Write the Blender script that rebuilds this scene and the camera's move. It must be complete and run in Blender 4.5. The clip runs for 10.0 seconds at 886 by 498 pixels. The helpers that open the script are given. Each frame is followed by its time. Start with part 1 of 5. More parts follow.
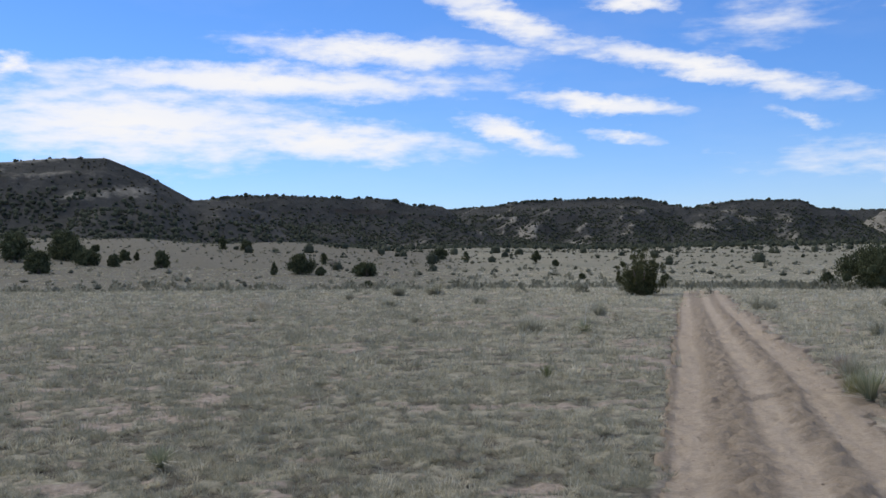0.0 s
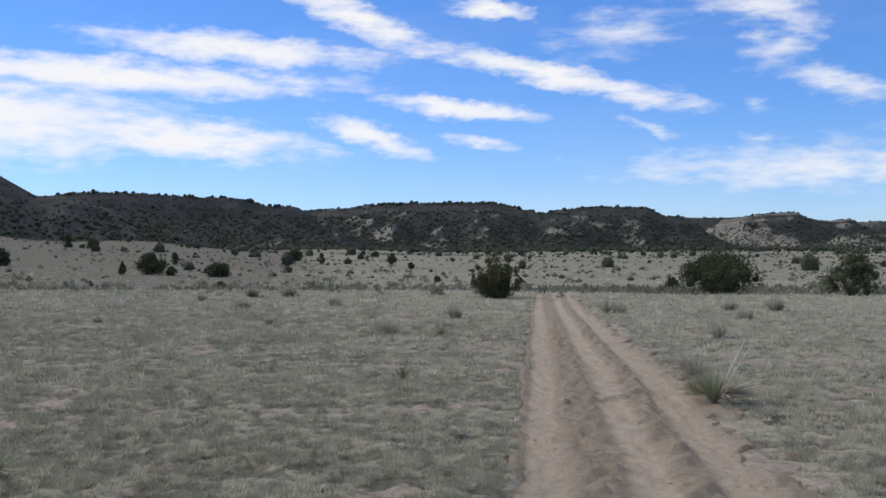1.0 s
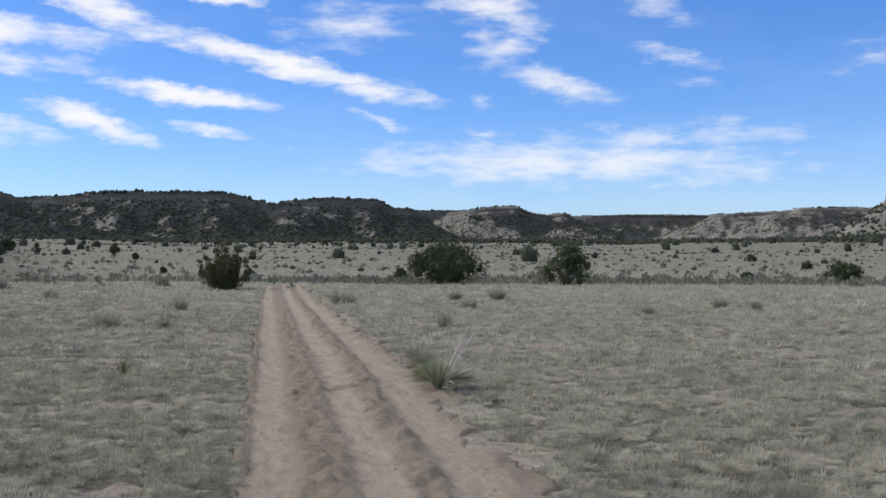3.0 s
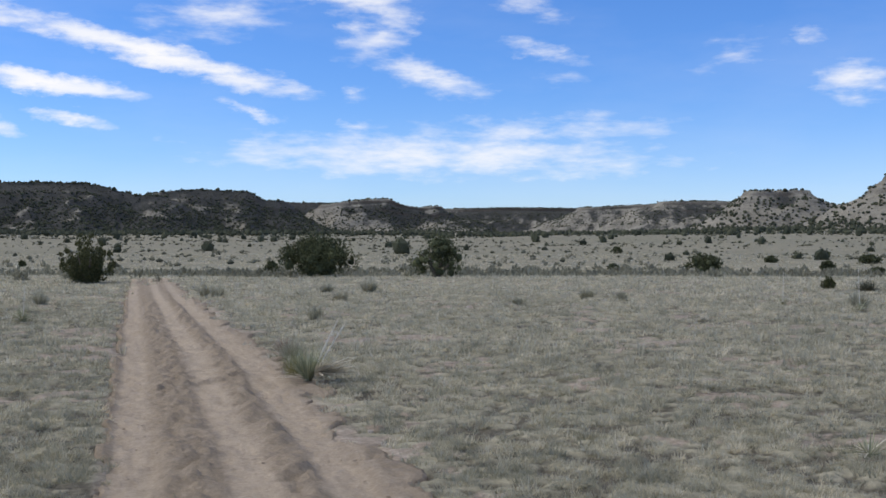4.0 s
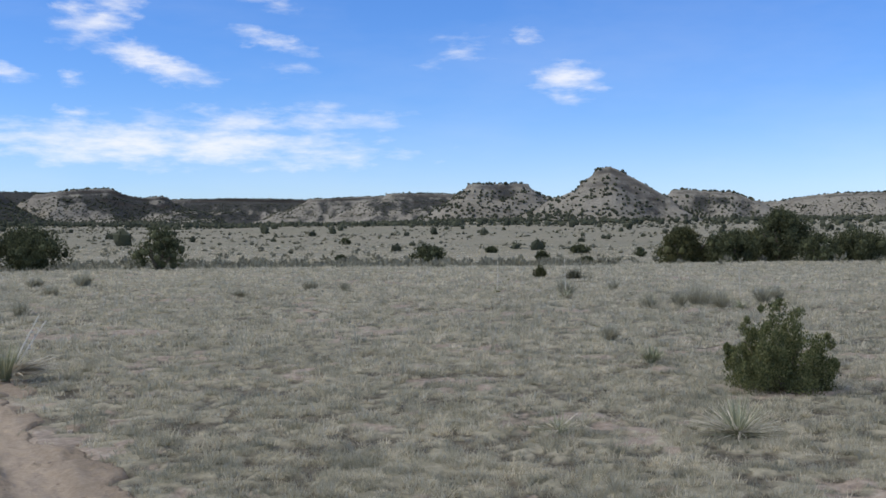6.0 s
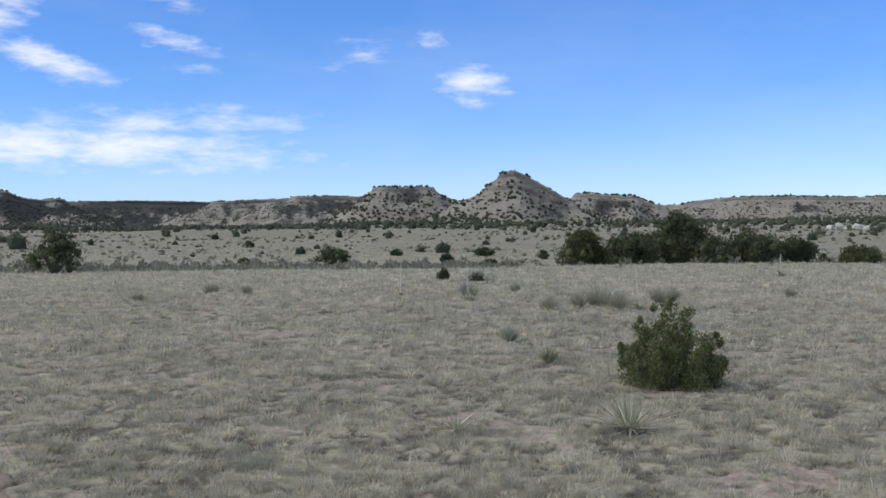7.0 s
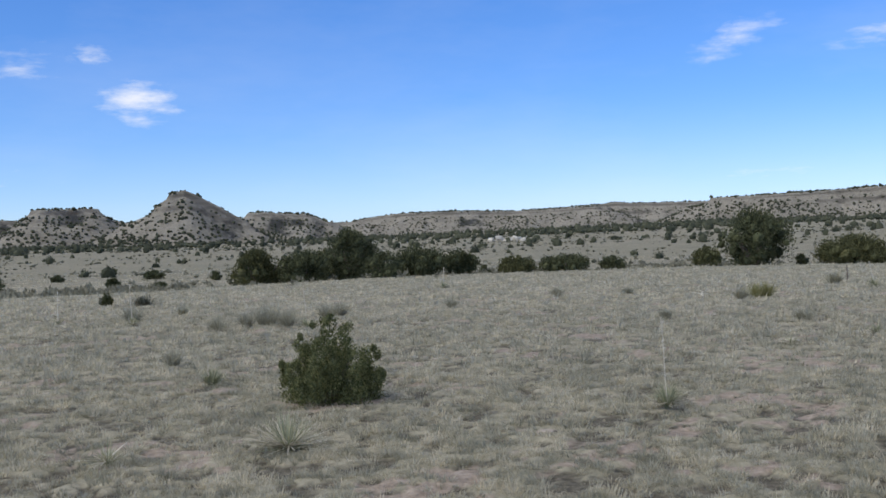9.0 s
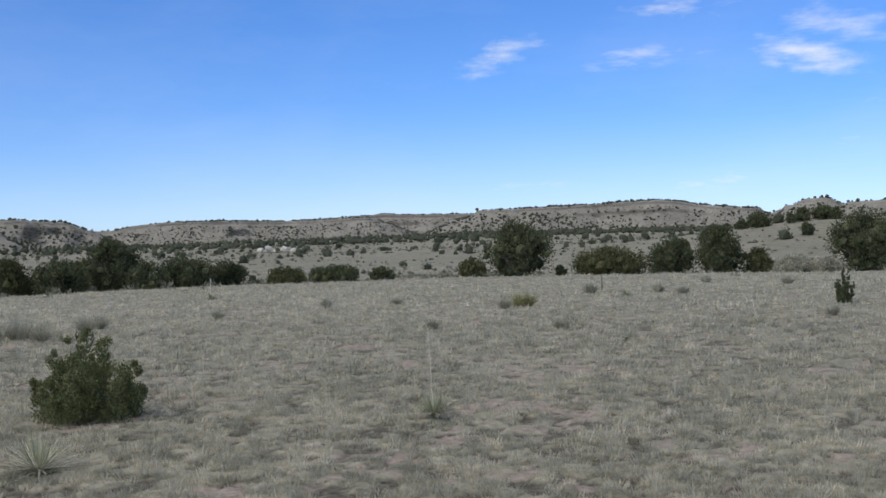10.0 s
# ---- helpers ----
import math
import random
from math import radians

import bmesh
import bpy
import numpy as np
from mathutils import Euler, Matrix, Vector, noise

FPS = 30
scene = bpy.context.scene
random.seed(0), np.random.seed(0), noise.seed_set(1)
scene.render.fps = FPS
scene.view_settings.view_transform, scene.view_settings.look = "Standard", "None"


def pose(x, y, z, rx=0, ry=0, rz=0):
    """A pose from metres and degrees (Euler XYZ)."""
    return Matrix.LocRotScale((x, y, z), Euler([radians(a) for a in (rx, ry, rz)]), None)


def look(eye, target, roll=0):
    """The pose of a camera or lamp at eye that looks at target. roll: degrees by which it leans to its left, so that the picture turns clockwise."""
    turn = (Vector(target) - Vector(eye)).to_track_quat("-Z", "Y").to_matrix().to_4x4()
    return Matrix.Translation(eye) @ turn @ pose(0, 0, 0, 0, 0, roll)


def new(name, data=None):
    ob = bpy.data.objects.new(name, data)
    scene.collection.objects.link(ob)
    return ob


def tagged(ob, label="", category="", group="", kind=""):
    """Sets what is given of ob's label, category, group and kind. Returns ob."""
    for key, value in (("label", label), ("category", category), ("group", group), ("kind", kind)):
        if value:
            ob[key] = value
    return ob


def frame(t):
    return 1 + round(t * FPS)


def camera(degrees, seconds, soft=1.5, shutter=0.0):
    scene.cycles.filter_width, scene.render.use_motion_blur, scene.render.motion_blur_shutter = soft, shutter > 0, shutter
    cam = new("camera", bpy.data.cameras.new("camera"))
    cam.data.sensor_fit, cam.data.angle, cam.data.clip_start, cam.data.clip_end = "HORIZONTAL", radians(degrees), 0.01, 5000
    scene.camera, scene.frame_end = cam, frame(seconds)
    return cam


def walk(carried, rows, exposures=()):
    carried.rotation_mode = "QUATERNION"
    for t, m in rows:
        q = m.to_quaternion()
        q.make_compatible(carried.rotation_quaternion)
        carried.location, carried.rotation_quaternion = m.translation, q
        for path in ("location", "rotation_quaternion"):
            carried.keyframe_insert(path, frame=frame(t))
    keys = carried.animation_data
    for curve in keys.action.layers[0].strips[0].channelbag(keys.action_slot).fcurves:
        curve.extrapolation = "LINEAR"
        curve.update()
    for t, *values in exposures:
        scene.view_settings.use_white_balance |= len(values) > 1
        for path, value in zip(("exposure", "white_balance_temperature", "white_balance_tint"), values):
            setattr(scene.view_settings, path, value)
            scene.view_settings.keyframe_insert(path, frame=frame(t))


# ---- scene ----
cam = camera(44.51, 10.0, 1.6)
# seconds, x, y, z, yaw, pitch, roll
PAN = (
    (0.0, -0.034, 0.009, 1.748, -0.00, 0.05, 0.82),
    (0.5, -0.069, 0.075, 1.747, -3.79, -0.10, -0.19),
    (1.0, -0.052, 0.088, 1.741, -7.62, 0.11, 0.03),
    (1.5, -0.049, 0.112, 1.731, -12.01, -0.03, -0.16),
    (2.0, -0.039, 0.115, 1.734, -15.39, 0.33, -0.40),
    (2.5, -0.022, 0.131, 1.729, -18.59, 0.10, -0.24),
    (2.7, -0.016, 0.133, 1.727, -19.91, -0.08, -0.24),
    (3.8, 0.014, 0.143, 1.714, -26.96, -0.73, -0.23),
    (4.0, 0.024, 0.146, 1.712, -28.52, -0.71, -0.23),
    (4.5, 0.078, 0.192, 1.715, -31.93, -0.59, -0.70),
    (5.0, 0.121, 0.125, 1.717, -34.59, -0.56, -0.35),
    (5.5, 0.148, 0.052, 1.713, -39.22, -0.96, -0.19),
    (5.7, 0.150, 0.034, 1.711, -40.91, -1.04, -0.19),
    (6.8, 0.157, -0.067, 1.698, -46.39, -1.03, -0.21),
    (7.0, 0.158, -0.085, 1.696, -47.70, -0.93, -0.21),
    (7.5, 0.150, -0.138, 1.695, -50.32, -0.78, -0.21),
    (8.0, 0.169, -0.176, 1.695, -54.74, -0.84, -0.35),
    (8.5, 0.186, -0.229, 1.700, -59.56, -0.31, -0.08),
    (9.0, 0.232, -0.265, 1.696, -64.78, -0.14, 1.51),
    (9.5, 0.263, -0.265, 1.704, -70.78, -0.32, 1.37),
    (10.0, 0.266, -0.269, 1.709, -76.90, 0.13, 1.28),
)
walk(cam, [(t, pose(x, y, z, 90 + p, r, w)) for t, x, y, z, w, p, r in PAN],
     exposures=((0.0, -0.08), (3.0, -0.02), (7.0, 0.08), (8.0, 0.12), (9.0, 0.04), (10.0, -0.04)))

# ---- sky, clouds and sun ----
SUN_AZ, SUN_EL = 58.0, 38.0
# clouds: bearing, height, half length, half depth (degrees), slope, density
STREAKS = (
    (16.0, 6.6, 11.5, 2.5, 2, 1.0), (6.0, 5.9, 8.6, 1.25, 5, 1.0), (21.4, 9.4, 1.3, 0.6, 2, 1.0),
    (9.5, 8.8, 14.5, 1.05, 1, 1.0), (3.1, 10.4, 9.0, 0.9, 3, 1.0), (-3.5, 11.9, 5.2, 1.0, 20, 1.0),
    (-13.5, 9.1, 8.7, 0.8, 13, 1.0), (-8.4, 7.5, 5.0, 0.6, 7, 1.0), (-3.8, 6.0, 3.4, 0.8, 18, 1.0),
    (-9.7, 5.8, 2.6, 0.4, 5, 0.8), (-10.0, 12.5, 2.9, 0.6, 7, 1.0), (-18.8, 6.3, 2.0, 0.4, 19, 0.7),
)
PUFFS = (
    (-16.9, 11.3, 4.4, 1.4, 173, 0.60), (-14.5, 10.1, 2.1, 0.6, 176, 0.48), (-23.9, 12.3, 3.7, 1.1, 10, 0.80),
    (-25.1, 10.6, 2.6, 1.3, 152, 0.72), (-27.6, 8.3, 3.6, 0.8, 14, 0.76), (-24.0, 7.4, 1.0, 0.4, 0, 0.56),
    (-23.8, 5.6, 1.1, 0.4, 0, 0.56), (-28.4, 4.2, 14.5, 1.4, 1, 0.76), (-33.2, 5.4, 8.6, 1.1, 178, 0.62),
    (-33.0, 11.9, 2.6, 0.8, 15, 0.56), (-33.7, 9.6, 2.6, 0.6, 13, 0.64), (-34.5, 8.1, 1.7, 0.6, 6, 0.40),
)
WISPS = (
    (-43.6, 9.3, 2.9, 1.0, 164, 0.44), (-49.1, 7.8, 2.2, 1.4, 8, 0.7), (-40.9, 4.0, 3.6, 0.8, 3, 0.32),
    (-47.2, 10.0, 0.9, 0.6, 2, 0.48), (-80.0, 10.1, 2.8, 0.8, 154, 0.48), (-87.6, 9.9, 4.5, 0.8, 177, 0.44),
    (-95.6, 9.4, 3.4, 1.0, 15, 0.60), (-89.4, 12.2, 3.1, 0.7, 4, 0.52), (-97.2, 10.7, 3.4, 1.2, 7, 0.48),
    (-98.7, 6.9, 1.9, 0.4, 3, 0.32), (-81.4, 3.2, 4.0, 0.9, 180, 0.42), (-91.5, 3.3, 6.5, 1.0, 2, 0.46), (-98.5, 4.7, 4.0, 0.8, 3, 0.36),
)


def build_sky():
    world = bpy.data.worlds.new("sky")
    scene.world = world
    world.use_nodes = True
    tree = world.node_tree
    nodes, links = tree.nodes, tree.links
    nodes.clear()

    def math_node(op, a, b=None, c=None):
        n = nodes.new("ShaderNodeMath")
        n.operation = op
        for k, v in enumerate((a, b, c)):
            if v is None:
                continue
            if isinstance(v, (int, float)):
                n.inputs[k].default_value = v
            else:
                links.new(v, n.inputs[k])
        return n.outputs[0]

    out = nodes.new("ShaderNodeOutputWorld")
    back = nodes.new("ShaderNodeBackground")
    links.new(back.outputs[0], out.inputs[0])
    sky = nodes.new("ShaderNodeTexSky")
    sky.sky_type = "NISHITA"
    sky.sun_disc = False
    sky.sun_elevation = radians(SUN_EL)
    sky.sun_rotation = radians(-SUN_AZ)
    sky.altitude, sky.air_density, sky.dust_density, sky.ozone_density = 1600, 1.0, 0.4, 3.0
    coord = nodes.new("ShaderNodeTexCoord")
    split = nodes.new("ShaderNodeSeparateXYZ")
    links.new(coord.outputs["Generated"], split.inputs[0])
    bearing = math_node("MULTIPLY", math_node("ARCTAN2", math_node("MULTIPLY", split.outputs[0], -1.0), split.outputs[1]), 57.29578)
    height = math_node("MULTIPLY", math_node("ARCSINE", split.outputs[2]), 57.29578)
    place = nodes.new("ShaderNodeCombineXYZ")
    links.new(bearing, place.inputs[0])
    links.new(height, place.inputs[1])

    def noise_of(scale_x, scale_y, detail, rough):
        m = nodes.new("ShaderNodeMapping")
        m.inputs["Scale"].default_value = (scale_x, scale_y, 1)
        m.inputs["Rotation"].default_value = (0, 0, radians(-8))
        links.new(place.outputs[0], m.inputs[0])
        n = nodes.new("ShaderNodeTexNoise")
        n.inputs["Scale"].default_value = 1.0
        n.inputs["Detail"].default_value = detail
        n.inputs["Roughness"].default_value = rough
        links.new(m.outputs[0], n.inputs["Vector"])
        return n

    warp = noise_of(0.30, 0.7, 5, 0.6)
    shift = nodes.new("ShaderNodeVectorMath")
    shift.operation = "MULTIPLY_ADD"
    links.new(warp.outputs["Color"], shift.inputs[0])
    shift.inputs[1].default_value = (2.4, 1.1, 0)
    links.new(place.outputs[0], shift.inputs[2])
    curl = noise_of(1.0, 2.0, 5, 0.6)
    fray = nodes.new("ShaderNodeVectorMath")
    fray.operation = "MULTIPLY_ADD"
    links.new(curl.outputs["Color"], fray.inputs[0])
    fray.inputs[1].default_value = (1.8, 0.8, 0)
    links.new(shift.outputs[0], fray.inputs[2])
    centre = nodes.new("ShaderNodeVectorMath")
    centre.operation = "SUBTRACT"
    links.new(fray.outputs[0], centre.inputs[0])
    centre.inputs[1].default_value = (2.1, 0.95, 0)
    total = thick = None
    for az, el, long, deep, slope, dense in STREAKS + PUFFS + WISPS:
        m = nodes.new("ShaderNodeMapping")
        m.vector_type = "TEXTURE"
        m.inputs["Location"].default_value = (az, el, 0)
        m.inputs["Rotation"].default_value = (0, 0, radians(slope))
        m.inputs["Scale"].default_value = (long * 1.1, deep * 1.15, 1)
        links.new(centre.outputs[0], m.inputs[0])
        g = nodes.new("ShaderNodeTexGradient")
        g.gradient_type = "SPHERICAL"
        links.new(m.outputs[0], g.inputs[0])
        soft = math_node("MULTIPLY", math_node("POWER", g.outputs["Fac"], 0.6), dense)
        total = soft if total is None else math_node("MAXIMUM", total, soft)
        body = math_node("MULTIPLY", math_node("SQRT", math_node("SQRT", g.outputs["Fac"])), dense ** 0.6)
        thick = body if thick is None else math_node("MAXIMUM", thick, body)
    fine = noise_of(0.4, 1.5, 8, 0.57)
    torn = math_node("MULTIPLY_ADD", math_node("SUBTRACT", fine.outputs["Fac"], 0.5), 1.45, total)
    torn = math_node("MULTIPLY", torn, math_node("GREATER_THAN", total, 0.001))
    edge = nodes.new("ShaderNodeMapRange")
    edge.interpolation_type = "SMOOTHSTEP"
    edge.inputs["From Min"].default_value = 0.10
    edge.inputs["From Max"].default_value = 0.95
    links.new(torn, edge.inputs["Value"])
    # thin high veil over the whole sky
    veil = noise_of(0.05, 0.16, 6, 0.6)
    thin = nodes.new("ShaderNodeMapRange")
    thin.inputs["From Min"].default_value = 0.45
    thin.inputs["From Max"].default_value = 0.85
    thin.inputs["To Max"].default_value = 0.12
    links.new(veil.outputs["Fac"], thin.inputs["Value"])
    # pale haze low over the land
    haze = nodes.new("ShaderNodeMapRange")
    haze.interpolation_type = "SMOOTHSTEP"
    haze.inputs["From Min"].default_value, haze.inputs["From Max"].default_value = 0.0, 8.0
    haze.inputs["To Min"].default_value, haze.inputs["To Max"].default_value = 0.24, 0.0
    links.new(height, haze.inputs["Value"])
    side = nodes.new("ShaderNodeMapRange")
    side.inputs["From Min"].default_value, side.inputs["From Max"].default_value = -25.0, -75.0
    side.inputs["To Min"].default_value, side.inputs["To Max"].default_value = 0.25, 1.0
    links.new(bearing, side.inputs["Value"])
    low_haze = math_node("MULTIPLY", haze.outputs["Result"], side.outputs["Result"])
    cover = math_node("MAXIMUM", math_node("MULTIPLY", edge.outputs["Result"], thick), math_node("ADD", thin.outputs["Result"], low_haze))
    tone = nodes.new("ShaderNodeHueSaturation")
    tone.inputs["Saturation"].default_value = 1.25
    even = nodes.new("ShaderNodeGamma")
    even.inputs["Gamma"].default_value = 0.84
    links.new(sky.outputs[0], even.inputs["Color"])
    links.new(even.outputs[0], tone.inputs["Color"])
    mix = nodes.new("ShaderNodeMix")
    mix.data_type = "RGBA"
    links.new(cover, mix.inputs["Factor"])
    cool = nodes.new("ShaderNodeMix")
    cool.data_type, cool.blend_type = "RGBA", "MULTIPLY"
    cool.inputs["Factor"].default_value = 1.0
    cool.inputs["B"].default_value = SKY_TINT
    links.new(tone.outputs[0], cool.inputs["A"])
    links.new(cool.outputs["Result"], mix.inputs["A"])
    mix.inputs["B"].default_value = CLOUD_TONE
    # the broken cloud deck overhead, whose shade lies over the plain
    deck = nodes.new("ShaderNodeTexNoise")
    deck.inputs["Scale"].default_value = 2.2
    deck.inputs["Detail"].default_value = 5
    links.new(coord.outputs["Generated"], deck.inputs["Vector"])
    broken = nodes.new("ShaderNodeMapRange")
    broken.interpolation_type = "SMOOTHSTEP"
    broken.inputs["From Min"].default_value = 0.36
    broken.inputs["From Max"].default_value = 0.56
    links.new(deck.outputs["Fac"], broken.inputs["Value"])
    above = nodes.new("ShaderNodeMapRange")
    above.interpolation_type = "SMOOTHSTEP"
    above.inputs["From Min"].default_value = 16.0
    above.inputs["From Max"].default_value = 34.0
    links.new(height, above.inputs["Value"])
    roof = nodes.new("ShaderNodeMix")
    roof.data_type = "RGBA"
    links.new(math_node("MULTIPLY", broken.outputs["Result"], above.outputs["Result"]), roof.inputs["Factor"])
    links.new(mix.outputs["Result"], roof.inputs["A"])
    roof.inputs["B"].default_value = DECK_TONE
    links.new(roof.outputs["Result"], back.inputs["Color"])
    back.inputs["Strength"].default_value = SKY_STRENGTH
    sun = new("sun", bpy.data.lights.new("sun", "SUN"))
    sun.data.energy, sun.data.angle, sun.data.color = SUN_STRENGTH, radians(40), (1.0, 0.95, 0.87)
    a, e = radians(SUN_AZ), radians(SUN_EL)
    sun.matrix_world = look((-math.sin(a) * math.cos(e) * 50, math.cos(a) * math.cos(e) * 50, math.sin(e) * 50), (0, 0, 0))


SKY_STRENGTH, SUN_STRENGTH = 0.115, 2.0
SKY_TINT = (0.99, 1.27, 1.84, 1)
CLOUD_TONE = (8.6, 8.55, 8.7, 1)
DECK_TONE = (5.9, 6.0, 6.2, 1)
build_sky()

# ---- noise and terrain ----
def lattice(ix, iy, seed):
    h = (ix.astype(np.int64) * 374761393 + iy.astype(np.int64) * 668265263 + seed * 974711) & 0xFFFFFFFF
    h = ((h ^ (h >> 13)) * 1274126177) & 0xFFFFFFFF
    return ((h ^ (h >> 16)) & 0xFFFFFF) / float(0xFFFFFF)


def vnoise(x, y, seed=0):
    x, y = np.asarray(x, float), np.asarray(y, float)
    ix, iy = np.floor(x), np.floor(y)
    fx, fy = x - ix, y - iy
    fx, fy = fx * fx * (3 - 2 * fx), fy * fy * (3 - 2 * fy)
    a, b = lattice(ix, iy, seed), lattice(ix + 1, iy, seed)
    c, d = lattice(ix, iy + 1, seed), lattice(ix + 1, iy + 1, seed)
    return (a * (1 - fx) + b * fx) * (1 - fy) + (c * (1 - fx) + d * fx) * fy


def fbm(x, y, seed=0, octaves=4):
    total, amp, norm = 0.0, 1.0, 0.0
    for k in range(octaves):
        total = total + amp * vnoise(x * 2 ** k, y * 2 ** k, seed + 17 * k)
        norm += amp
        amp *= 0.5
    return total / norm


def ease(a, b, x):
    t = np.clip((x - a) / (b - a), 0, 1)
    return t * t * (3 - 2 * t)


# the far plain: bearing (degrees, left positive), rise of its far edge (degrees)
PLAIN_AZ = (-180, -115, -99, -89, -80, -68, -56, -45, -32, -20, 0, 5.5, 11.3, 15.5, 22, 40, 180)
PLAIN_EL = (0.9, 0.9, 0.85, 0.85, 0.95, 0.65, 0.45, 0.36, 0.08, 0.05, 0.02, 0.15, 0.5, 1.1, 1.2, 1.2, 0.9)
# the edge of the near bench
BENCH_AZ = (-180, -99, -77, -60, -50, -32, -20, 0, 22, 180)
BENCH_R = (70, 70, 72, 60, 50, 43.5, 43.5, 46, 55, 70)
FAR_R = 600.0
ROAD_DIR = (0.2177, 0.9760)
ROAD_LEFT, ROAD_RIGHT, ROAD_END = -0.21, 1.74, 48.0
# mounds on the plain: bearing, distance, half length across, half depth, height
MOUNDS = ((-99.0, 215, 45, 60, 5.2), (8.0, 330, 28, 35, 2.6), (15.5, 250, 40, 60, 1.8), (-2.0, 420, 45, 30, 1.6), (-33.0, 300, 60, 30, 1.2))


def road_across(x, y):
    """Metres along the track and across it, to the right."""
    return x * ROAD_DIR[0] + y * ROAD_DIR[1], x * ROAD_DIR[1] - y * ROAD_DIR[0]


def rolling(x, y):
    x, y = np.asarray(x, float), np.asarray(y, float)
    r = np.hypot(x, y)
    az = np.degrees(np.arctan2(-x, y))
    edge = np.interp(az, BENCH_AZ, BENCH_R) + 5 * (vnoise(x / 14, y / 14, 5) - 0.5)
    far = 1.75 + FAR_R * np.tan(np.radians(np.interp(az, PLAIN_AZ, PLAIN_EL)))
    dip = 0.85 * ease(edge - 2, edge + 20, r)
    climb = np.clip((r - edge - 16) / (FAR_R - edge - 16), 0, 1)
    z = -dip + (0.85 + far) * climb ** 1.15
    z = z + 0.16 * (fbm(x / 11, y / 11, 3, 3) - 0.5) * ease(3, 25, r)
    z = z + 2.2 * (fbm(x / 75, y / 75, 8, 3) - 0.5) * ease(85, 300, r)
    for a, d, across, deep, high in MOUNDS:
        ux, uy = -math.sin(math.radians(a)), math.cos(math.radians(a))
        u = (x * ux + y * uy - d) / deep
        v = (x * uy - y * ux) / across
        z = z + high * np.exp(-(u * u + v * v) * 1.3)
    return z


def lane(s, o):
    """Metres across the track where it is widest: it narrows as it goes off."""
    return (o - 0.73 + 0.15 * ease(13, 34, s)) / (1 - 0.24 * ease(13, 36, s)) + 0.73


def road_mask(x, y):
    """1 on the track, 0 off it, with a ragged edge."""
    s, o = road_across(np.asarray(x, float), np.asarray(y, float))
    q = lane(s, o)
    rag = 0.32 * (fbm(s / 0.9, o / 0.5 + 40, 21, 3) - 0.5)
    worn = 0.75 * (fbm(s / 0.5, o / 0.35 + 70, 26, 3) - 0.5)
    return ease(ROAD_LEFT - 0.10, ROAD_LEFT + 0.10, q + rag) * (1 - ease(ROAD_RIGHT - 0.16, ROAD_RIGHT + 0.24, q - rag - worn)) * (1 - ease(ROAD_END - 17, ROAD_END, s + rag * 14))


# bearing, distance, radius of bare soil round plants
WORN_SPOTS = ((-21.3, 12.75, 0.32), (-60.4, 12.1, 0.6))


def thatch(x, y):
    """Tuft by tuft: 0 the gaps between tufts, coloured dark for their shade, 1 a tuft's crown."""
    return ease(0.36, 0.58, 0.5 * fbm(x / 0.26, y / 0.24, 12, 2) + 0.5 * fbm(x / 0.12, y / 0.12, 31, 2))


def turf_cover(x, y):
    """How thickly the grass stands: 0 bare soil, 1 closed turf."""
    near = 1 - 0.9 * ease(0.54, 0.65, 0.52 * fbm(x / 1.2, y / 1.0, 37, 5) + 0.48 * fbm(x / 0.26, y / 0.22, 38, 3))
    near = near + (0.9 - near) * ease(35, 60, np.hypot(x, y))
    # trodden margins of the track, and bare soil round the nearest plants
    s, o = road_across(x, y)
    near = near * (1 - 0.7 * np.exp(-(np.maximum(np.maximum(2.2 * (ROAD_LEFT - o), o - ROAD_RIGHT), 0) / 0.26) ** 2) * (1 - ease(25, 40, s)))
    for az, d, wide in WORN_SPOTS:
        px, py = -math.sin(math.radians(az)) * d, math.cos(math.radians(az)) * d
        near = near * (1 - 0.92 * np.exp(-(((x - px) ** 2 + (y - py) ** 2) / wide ** 2) ** 2))
    return near


def shaded_green(x, y):
    """The turf is green under painted cloud shade on one side of the track, drier on the other."""
    return ease(-9, 6, -x + 5 * (fbm(x / 9, y / 9, 19, 3) - 0.5))


def ground_z(x, y):
    x, y = np.asarray(x, float), np.asarray(y, float)
    r = np.hypot(x, y)
    s, o = road_across(x, y)
    lumps = 0.036 * (thatch(x, y) - 0.5) * (1 - ease(25, 50, r)) * ease(0.0, 0.5, np.abs(lane(s, o) - 0.73) - 1.0)
    track = road_mask(x, y)
    return rolling(x, y) + lumps * (1 - track) - 0.25 * ease(0.2, 1.0, track)

# ---- materials ----
def material(name, rough=0.9, spec=0.2):
    m = bpy.data.materials.new(name)
    m.use_nodes = True
    b = m.node_tree.nodes["Principled BSDF"]
    b.inputs["Roughness"].default_value = rough
    b.inputs["Specular IOR Level"].default_value = spec
    return m, m.node_tree.nodes, m.node_tree.links, b


def noise_node(nodes, links, scale, detail=4, rough=0.6, stretch=(1, 1, 1), source="Object"):
    c = nodes.new("ShaderNodeTexCoord")
    p = nodes.new("ShaderNodeMapping")
    p.inputs["Scale"].default_value = stretch
    links.new(c.outputs[source], p.inputs[0])
    n = nodes.new("ShaderNodeTexNoise")
    n.inputs["Scale"].default_value = scale
    n.inputs["Detail"].default_value = detail
    n.inputs["Roughness"].default_value = rough
    links.new(p.outputs[0], n.inputs["Vector"])
    return n.outputs["Fac"]


